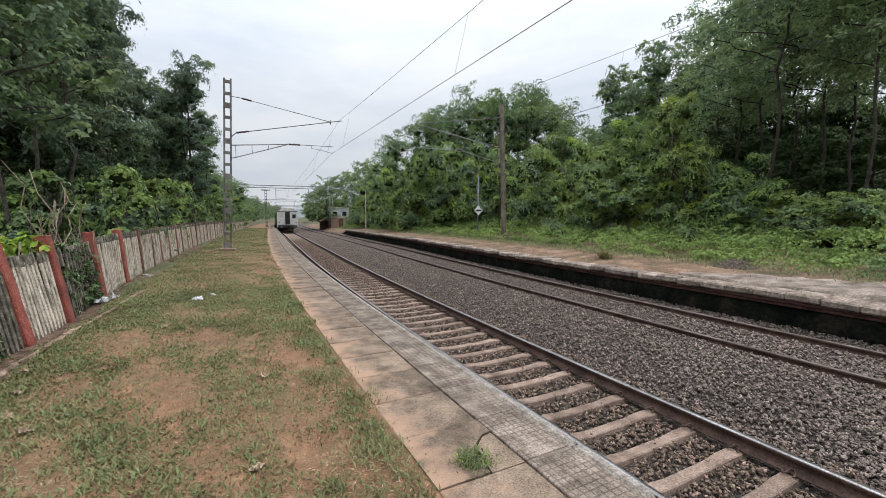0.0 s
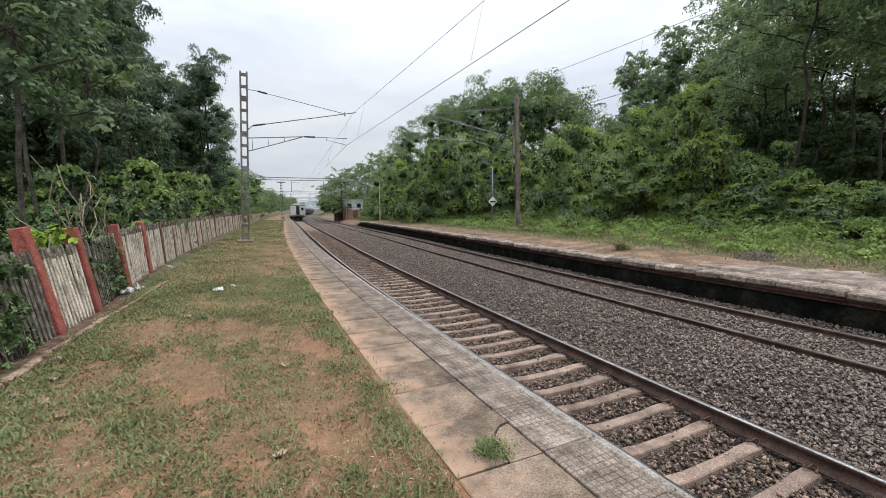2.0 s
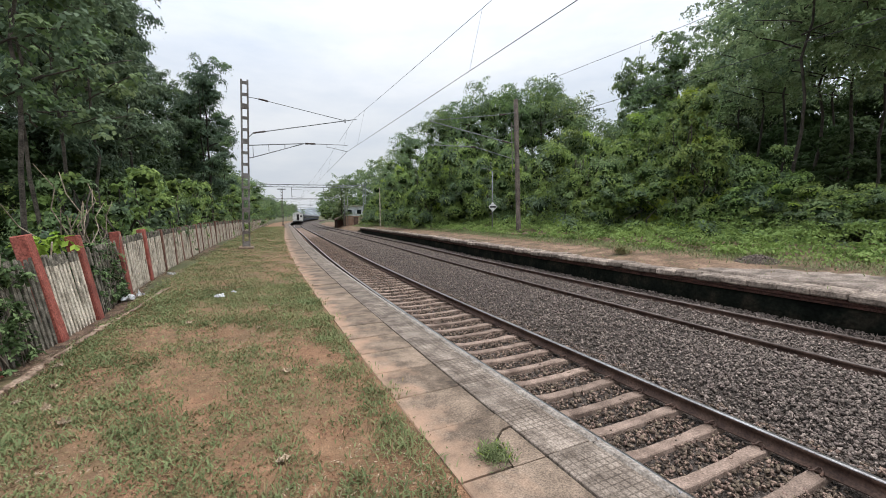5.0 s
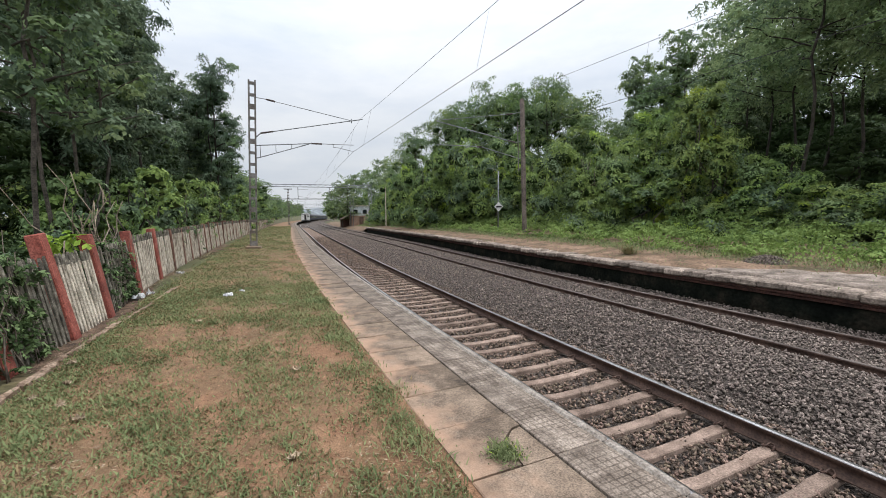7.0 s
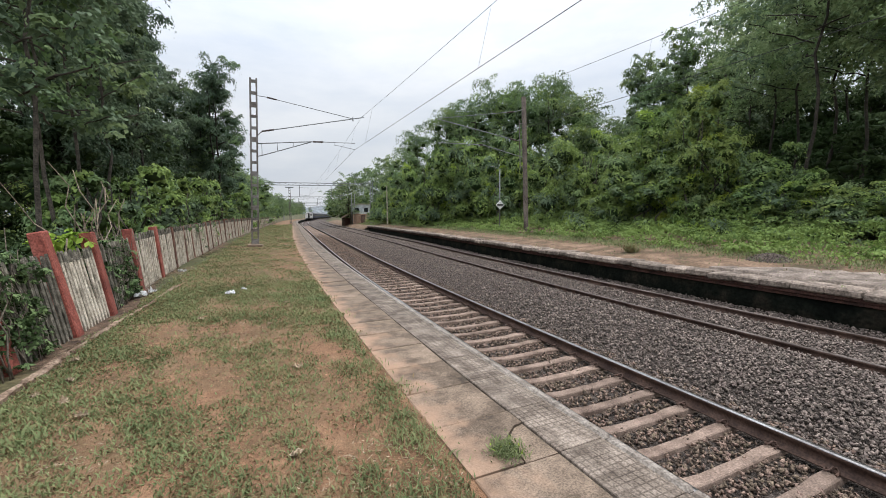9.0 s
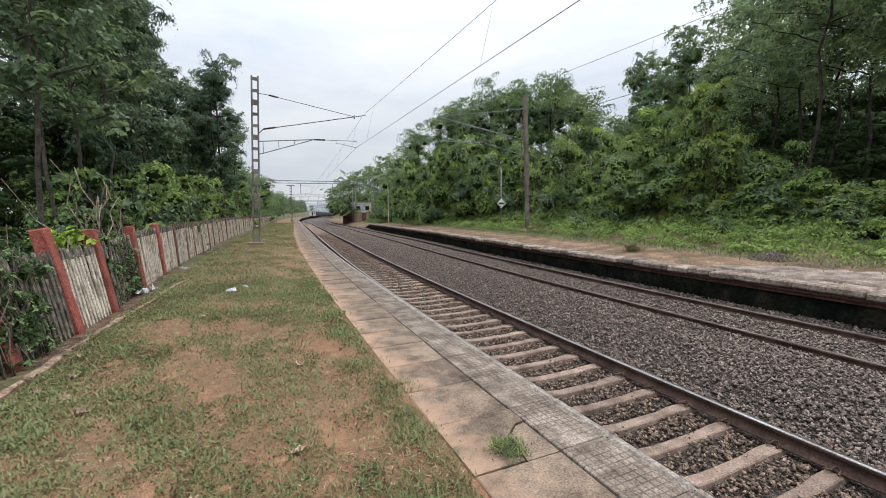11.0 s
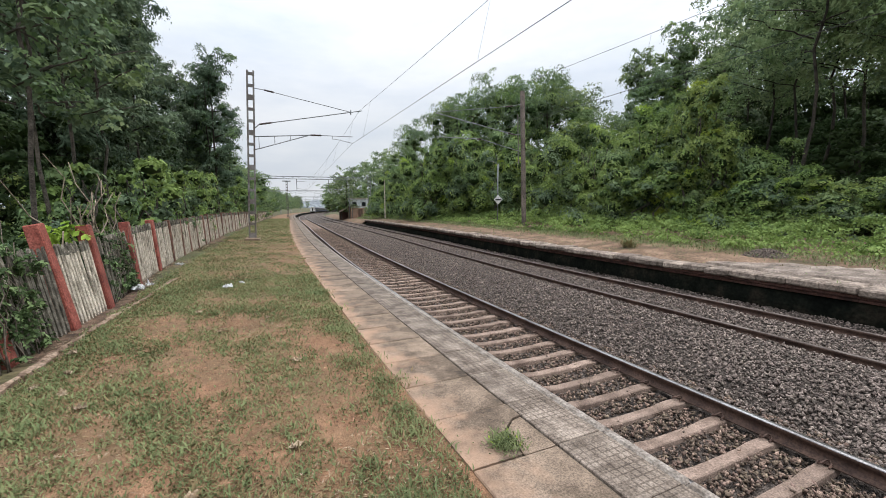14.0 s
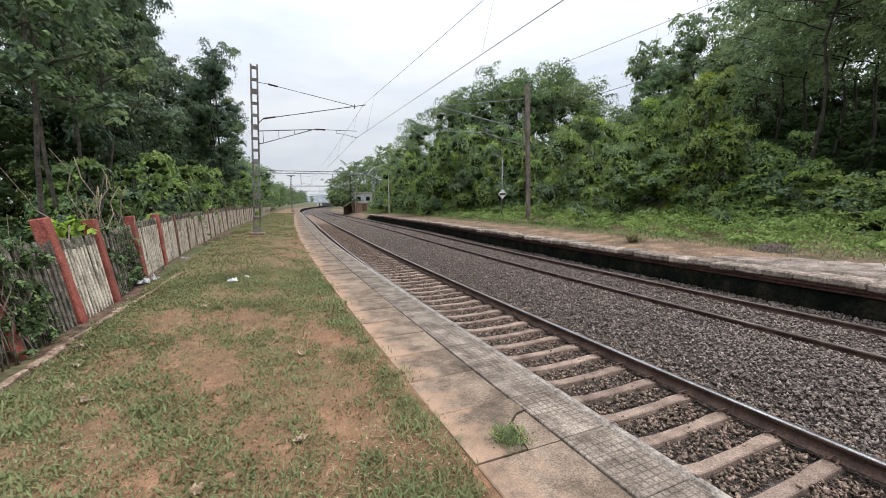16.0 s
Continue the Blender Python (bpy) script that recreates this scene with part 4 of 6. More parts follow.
def cushion_leaves(name, centres, radii, per, size, mats, seed, share=(), kite=True, flat=0.75):
    """Leaves lapped like shingles over the tops of cushions that overhang dark gaps; the lower edges hang in strands. share: how many cushions take the second, third material."""
    r = np.random.default_rng(seed)
    radii = np.asarray(radii, float)
    count = np.maximum(12, (per * (radii / radii.mean()) ** 1.6)).astype(int)
    C = np.repeat(np.asarray(centres, float), count, 0)
    Rr = np.repeat(radii, count)
    pick = r.random(len(radii))
    mi = np.zeros(len(radii), np.int32)
    level = 0.0
    for k, q in enumerate(share):
        mi[(pick >= level) & (pick < level + q)] = k + 1
        level += q
    mi = np.repeat(mi, count)
    tilt = np.repeat(r.normal(size=(len(radii), 2)) * 0.35, count, 0)
    n = len(C)
    d = r.normal(size=(n, 3))
    d[:, 2] = np.where(r.random(n) < 0.86, np.abs(d[:, 2]), d[:, 2])
    d /= np.linalg.norm(d, axis=1)[:, None]
    lump = 1 + 0.3 * np.sin(d[:, 0] * 6 + C[:, 0] * 3) * np.sin(d[:, 1] * 6 + C[:, 1] * 3)
    p = C + d * (Rr * lump * (0.72 + 0.36 * r.random(n)))[:, None] * np.array([1, 1, flat])
    p[:, 2] += Rr * (d[:, :2] * tilt).sum(1)
    low = np.clip(0.3 - d[:, 2], 0, 1)
    p[:, 2] -= 1.3 * Rr * low * r.random(n) ** 2 * (np.sin(np.arctan2(d[:, 1], d[:, 0]) * 7 + C[:, 0] * 5) > 0.1)
    nor = d * 0.85 + np.array([0, 0, 0.3]) + r.normal(size=(n, 3)) * 0.27
    nor /= np.linalg.norm(nor, axis=1)[:, None]
    a = np.array([0, 0, -0.8]) + d * 0.4 + r.normal(size=(n, 3)) * 0.5
    a -= nor * (a * nor).sum(1)[:, None]
    a /= np.linalg.norm(a, axis=1)[:, None] + 1e-9
    b = np.cross(nor, a)
    z = (size * (0.55 + 0.9 * r.random(n)))[:, None]
    w = z * 0.36
    if not kite:
        v = np.stack([p - a * z * 0.45 + b * w, p - a * z * 0.45 - b * w, p + a * z * 0.6 - nor * z * 0.1], 1)
        return array_mesh(name, v.reshape(-1, 3), np.arange(3 * n).reshape(n, 3), mats, mi)
    v = np.stack([p - a * z * 0.5, p + b * w - a * z * 0.12, p + a * z * 0.55 - nor * z * 0.1, p - b * w - a * z * 0.12], 1)
    return array_mesh(name, v.reshape(-1, 3), np.arange(4 * n).reshape(n, 4), mats, mi)


def curtain_leaves(name, starts, ways, lengths, size, mats, seed, share=0.3):
    """Climbers that hang in strands, small leaves lapped down each one and facing out."""
    r = np.random.default_rng(seed)
    lengths = np.asarray(lengths, float)
    count = np.maximum(4, lengths / (size * 0.55)).astype(int)
    own = np.repeat(np.arange(len(lengths)), count)
    t = np.concatenate([np.linspace(0, 1, c) for c in count])
    n = len(own)
    way, L = np.asarray(ways, float)[own], lengths[own]
    side = np.stack([-way[:, 1], way[:, 0], np.zeros(n)], 1)
    p = np.asarray(starts, float)[own].copy()
    p += way * (0.22 * np.sin(t * 2.6) * L ** 0.5)[:, None] + side * (0.10 * np.sin(t * 5 + own * 1.9) * L)[:, None]
    p[:, 2] -= t * L
    p += r.normal(size=(n, 3)) * size * 0.55
    nor = way * 0.8 + np.array([0, 0, 0.5]) + r.normal(size=(n, 3)) * 0.35
    nor /= np.linalg.norm(nor, axis=1)[:, None]
    a = np.array([0, 0, -1.0]) + side * r.normal(size=(n, 1)) * 0.5 + way * 0.2
    a -= nor * (a * nor).sum(1)[:, None]
    a /= np.linalg.norm(a, axis=1)[:, None] + 1e-9
    b = np.cross(nor, a)
    z = (size * (0.6 + 0.8 * r.random(n)))[:, None]
    v = np.stack([p - a * z * 0.45 + b * z * 0.4, p - a * z * 0.45 - b * z * 0.4, p + a * z * 0.62], 1)
    mi = (r.random(len(lengths)) < share).astype(np.int32)[own]
    return array_mesh(name, v.reshape(-1, 3), np.arange(3 * n).reshape(n, 3), mats, mi)


def hang(cs, rs, per, lo, hi, seed):
    """Starts, directions and lengths of strands over the outer sides of cushions."""
    r = np.random.default_rng(seed)
    C, R = np.repeat(np.asarray(cs, float), per, 0), np.repeat(np.asarray(rs, float), per)
    n = len(C)
    w = np.arctan2(C[:, 1], C[:, 0]) + r.normal(size=n) * 0.8
    way = np.stack([np.cos(w), np.sin(w), np.zeros(n)], 1)
    start = C + way * (R * (0.8 + 0.3 * r.random(n)))[:, None]
    start[:, 2] += R * 0.35
    length = np.minimum(lo + (hi - lo) * r.random(n) ** 2, np.maximum(start[:, 2], 0.3))
    return start, way, length


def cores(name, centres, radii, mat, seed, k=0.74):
    """Dark lumps added inside each cushion; they stop light and paint the gaps' shade."""
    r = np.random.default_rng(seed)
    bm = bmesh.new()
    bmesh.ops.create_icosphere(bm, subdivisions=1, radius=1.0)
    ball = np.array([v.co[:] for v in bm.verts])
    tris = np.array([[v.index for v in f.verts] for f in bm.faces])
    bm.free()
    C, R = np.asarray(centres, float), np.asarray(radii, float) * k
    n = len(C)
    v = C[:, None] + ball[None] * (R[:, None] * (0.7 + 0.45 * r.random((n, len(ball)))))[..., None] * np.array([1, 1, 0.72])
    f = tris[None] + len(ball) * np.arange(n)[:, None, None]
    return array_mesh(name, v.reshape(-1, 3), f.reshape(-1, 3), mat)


def limb(a, b, r0, r1, seed, bend=0.12, n=6):
    r = random.Random(seed)
    a, b = Vector(a), Vector(b)
    l = (b - a).length
    pts = [a.lerp(b, i / n) + Vector((r.uniform(-1, 1), r.uniform(-1, 1), r.uniform(-0.3, 0.3))) * l * bend * math.sin(math.pi * i / n) * 0.5 for i in range(n + 1)]
    return pts, [r0 + (r1 - r0) * i / n for i in range(n + 1)]


def make_tree(name, height, spread, low, clumps, per, size, mats, seed, label, share=(), trunk=0.16, kite=False, stems=1, flat=0.6, crown=(0.11, 0.23), spray=0.15, drape=0.0, bark="bark", dense=0.0):
    """A tapered trunk, or several, with limbs; layered leaf cushions sit along the limbs with gaps between."""
    r = np.random.default_rng(seed)
    root = thing(name, Matrix.Identity(4), label, "tree", "trees")
    cs, rs = [], []
    limbs = 13
    for q in range(stems):
        foot = np.array([*r.normal(size=2) * 0.5, 0]) * (q > 0)
        head = foot * 1.5 + np.array([r.uniform(-0.5, 0.5), r.uniform(-0.5, 0.5), height * (0.84 if q == 0 else r.uniform(0.55, 0.8))])
        main = limb((*foot[:2], -0.2), head, trunk * (1 if q == 0 else 0.6), 0.03, seed + 50 * q, 0.03, 9)
        part("trunk", tubes("trunk", [main], M[bark], 7), None, root)
    many = []
    for i in range(limbs):
        z = low * height + (0.95 - low) * height * (i / limbs) * 0.88
        w = i * 2.4 + r.uniform(-0.5, 0.5)
        reach = spread * (0.45 + 0.55 * r.random()) * (1.08 - 0.5 * (i / limbs) ** 2)
        tip = (math.cos(w) * reach, math.sin(w) * reach, z + reach * r.uniform(0.15, 0.6))
        many.append(limb((0, 0, z), tip, trunk * 0.42, 0.02, seed + i + 1, 0.2, 5))
        for j in range(max(2, int(clumps / limbs))):
            t = 0.3 + 0.8 * r.random()
            cs.append(np.array([tip[0] * t, tip[1] * t, z + (tip[2] - z) * t]) + r.normal(size=3) * np.array([0.8, 0.8, 0.5]) * spread * 0.22)
            rs.append(spread * r.uniform(*crown))
    for j in range(int(clumps * 0.2)):
        cs.append(np.array([*r.normal(size=2) * spread * 0.3, height * r.uniform(0.8, 0.95)]))
        rs.append(spread * r.uniform(*crown))
    tagged(part("branchwork", tubes("branchwork", many, M[bark], 6), None, root), kind="stuff")
    part("crown", cushion_leaves("crown", cs, np.array(rs) * 1.15, int(per * (1 - spray)), size, mats, seed, share, kite, flat), None, root)
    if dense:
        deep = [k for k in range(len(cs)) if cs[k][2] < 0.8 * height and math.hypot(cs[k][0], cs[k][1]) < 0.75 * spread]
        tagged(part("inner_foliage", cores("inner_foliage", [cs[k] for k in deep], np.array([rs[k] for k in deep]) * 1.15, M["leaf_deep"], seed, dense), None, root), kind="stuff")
    if drape:
        tagged(part("hanging_climber", curtain_leaves("hanging_climber", *hang(cs, np.array(rs) * 1.1, 2, 0.3, drape, seed), size * 0.9, mats, seed), None, root), kind="stuff")
    tagged(part("spray", leaf_cloud("spray", cs, np.array(rs) * 1.5, int(per * spray), size, mats, seed + 3, droop=0.6, kite=kite, row=6), None, root), kind="stuff")
    return root


def make_mound(name, height, spread, clumps, per, size, mats, seed, label, tower=False, share=(0.28, 0.15, 0.07), kite=False, cover=(0.09, 0.24)):
    """Shrubs or a stump smothered by climbers: leaf cushions of many sizes stepped over an uneven dome down to the ground."""
    r = np.random.default_rng(seed)
    root = thing(name, Matrix.Identity(4), label, "thicket", "vine thickets")
    cs, rs = [], []
    bumps = [(r.uniform(-0.75, 0.75), r.uniform(-0.75, 0.75), r.uniform(0.4, 1.0)) for _ in range(7)]
    bumps[0] = (r.uniform(-0.3, 0.3), r.uniform(-0.3, 0.3), 1.0)
    for i in range(clumps):
        w, q = r.uniform(0, 2 * math.pi), r.random() ** 0.55
        if tower:
            z = height * (r.random() * 0.95)
            rad = spread * (0.62 + 0.2 * math.sin(z * 2.1) - 0.4 * (z / height) ** 2)
            cs.append((math.cos(w) * rad * r.uniform(0.6, 1), math.sin(w) * rad * r.uniform(0.6, 1), z))
        else:
            x, y = math.cos(w) * q, math.sin(w) * q
            top = max(b[2] * max(0, 1 - 2.6 * ((x - b[0]) ** 2 + (y - b[1]) ** 2)) for b in bumps)
            z = height * max(top, 0.1) * (0.93 if r.random() < 0.6 else r.uniform(0.25, 0.9))
            cs.append((x * spread, y * spread, z))
        rs.append(spread * (cover[0] + (cover[1] - cover[0]) * r.random() ** 1.6))
    part("foliage", cushion_leaves("foliage", cs, rs, per, size, mats, seed, share, kite, 0.8), None, root)
    # near-black cores put shade into the gaps between the cushions
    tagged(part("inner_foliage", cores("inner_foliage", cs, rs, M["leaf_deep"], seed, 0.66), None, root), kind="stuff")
    tagged(part("hanging_climber", curtain_leaves("hanging_climber", *hang(cs, rs, 2, 0.25, 2.2 if tower else 1.3, seed), size * 0.9, mats[:2], seed, 0.35), None, root), kind="stuff")
    many = [limb((r.uniform(-0.5, 0.5) * spread, r.uniform(-0.5, 0.5) * spread, -0.1), (r.uniform(-0.5, 0.5) * spread, r.uniform(-0.5, 0.5) * spread, height * 0.75), 0.06, 0.015, seed + k, 0.2) for k in range(7)]
    tagged(part("branchwork", tubes("branchwork", many, M["bark"], 5), None, root), kind="stuff")
    return root


T_LABEL = "tall broadleaf tree with a dense dark green crown"
D_LABEL = "bushy green tree hung with climbers on the bank"
V_LABEL = "mound of shrubs smothered by bright green climbers"
S_LABEL = "leafy green shrub behind the platform fence"
DARK, PLAIN, VINE = [M["leaf_dark"], M["leaf"], M["leaf_deep"]], [M["leaf"], M["leaf_dark"], M["leaf_vine"]], [M["leaf_vine"], M["leaf"], M["leaf_dark"], M["leaf_lime"]]
KINDS = {
    "tall": [make_tree("tree", 15, 3.6, 0.12, 84, 130, 0.2, DARK, 11 + i, T_LABEL, (0.3, 0.2), 0.2) for i in range(2)],
    "forest": [make_tree("tree", 17, 3.6, 0.46, 78, 108, 0.17, [M["leaf_canopy_haze"], M["leaf"], M["leaf_dark"]], 15 + i, "tall bare-stemmed tree at the edge of a dark wood", (0.3, 0.2), 0.085, spray=0.3, crown=(0.09, 0.19), bark="bark_dark") for i in range(3)],
    "slim": [make_tree("tree", 14, 2.2, 0.26, 84, 150, 0.15, PLAIN, 21 + i, "tall slim broadleaf tree on the wooded bank", (0.35, 0.15), 0.13, stems=2, crown=(0.14, 0.27), spray=0.08, drape=1.4, dense=0.48) for i in range(3)],
    "grove": [make_tree("tree", 14, 2.2, 0.24, 90, 185, 0.13, [M["leaf_grove"], M["leaf_dark"], M["leaf"]], 121 + i, "tall dark dense broadleaf tree behind the platform fence", (0.28, 0.08), 0.13, stems=2, crown=(0.15, 0.3), spray=0.07, drape=1.0, bark="bark_dark", dense=0.45) for i in range(3)],
    "teak": [make_tree("tree", 13, 2.1, 0.4, 70, 46, 0.18, [M["leaf_dark"], M["leaf"], M["leaf_canopy_haze"]], 27 + i, "slender grey-stemmed tree with large drooping leaves near the fence", (0.25, 0.15), 0.07, True, 1, 0.45, (0.1, 0.2)) for i in range(2)],
    "mid": [make_tree("tree", 11, 3.4, 0.06, 96, 150, 0.13, PLAIN, 31 + i, D_LABEL, (0.3, 0.25), 0.16, crown=(0.1, 0.25), spray=0.05, drape=1.8, dense=0.5) for i in range(3)],
    # distance haze is put into the leaf colour of a third of the cushions
    "far": [make_tree("tree", 10, 3.4, 0.05, 80, 60, 0.24, [M["leaf"], M["leaf_canopy_haze"], M["leaf_dark"]], 81 + i, "broadleaf tree among others far along the line", (0.3, 0.2), 0.15) for i in range(2)],
    # filler trees whose near-black leaves stand for the unlit depth of the wood
    "under": [make_tree("tree", 8, 3.2, 0.05, 60, 110, 0.2, [M["leaf_deep"], M["leaf_deep"]], 41, "added undergrowth tree with leaves coloured dark for the wood's shade", (0.2,), 0.1, bark="bark_dark", dense=0.75)],
    "mound": [make_mound("vine_thicket", 5.0, 3.2, 95, 190, 0.108, VINE, 51 + i, V_LABEL) for i in range(3)],
    "tower": [make_mound("vine_thicket", 7.5, 2.0, 80, 230, 0.095, VINE, 61, "tree stump wrapped to its top in green climbers", True, (0.3, 0.08, 0.1), cover=(0.14, 0.3))],
    # added shrubs; their dark leaves paint the shadow behind the slats
    "shade": [make_mound("shrub", 1.4, 1.2, 40, 80, 0.07, [M["leaf_deep"], M["leaf_grove"]], 75, "low shrub added behind the fence, leaves coloured dark to stand for shadow", share=(0.25,), kite=True)],
    "shrub": [make_mound("shrub", 3.2, 1.7, 46, 90, 0.12, [M["leaf"], M["leaf_vine"], M["leaf_dark"]], 71 + i, S_LABEL, share=(0.4, 0.15), kite=True) for i in range(2)],
}
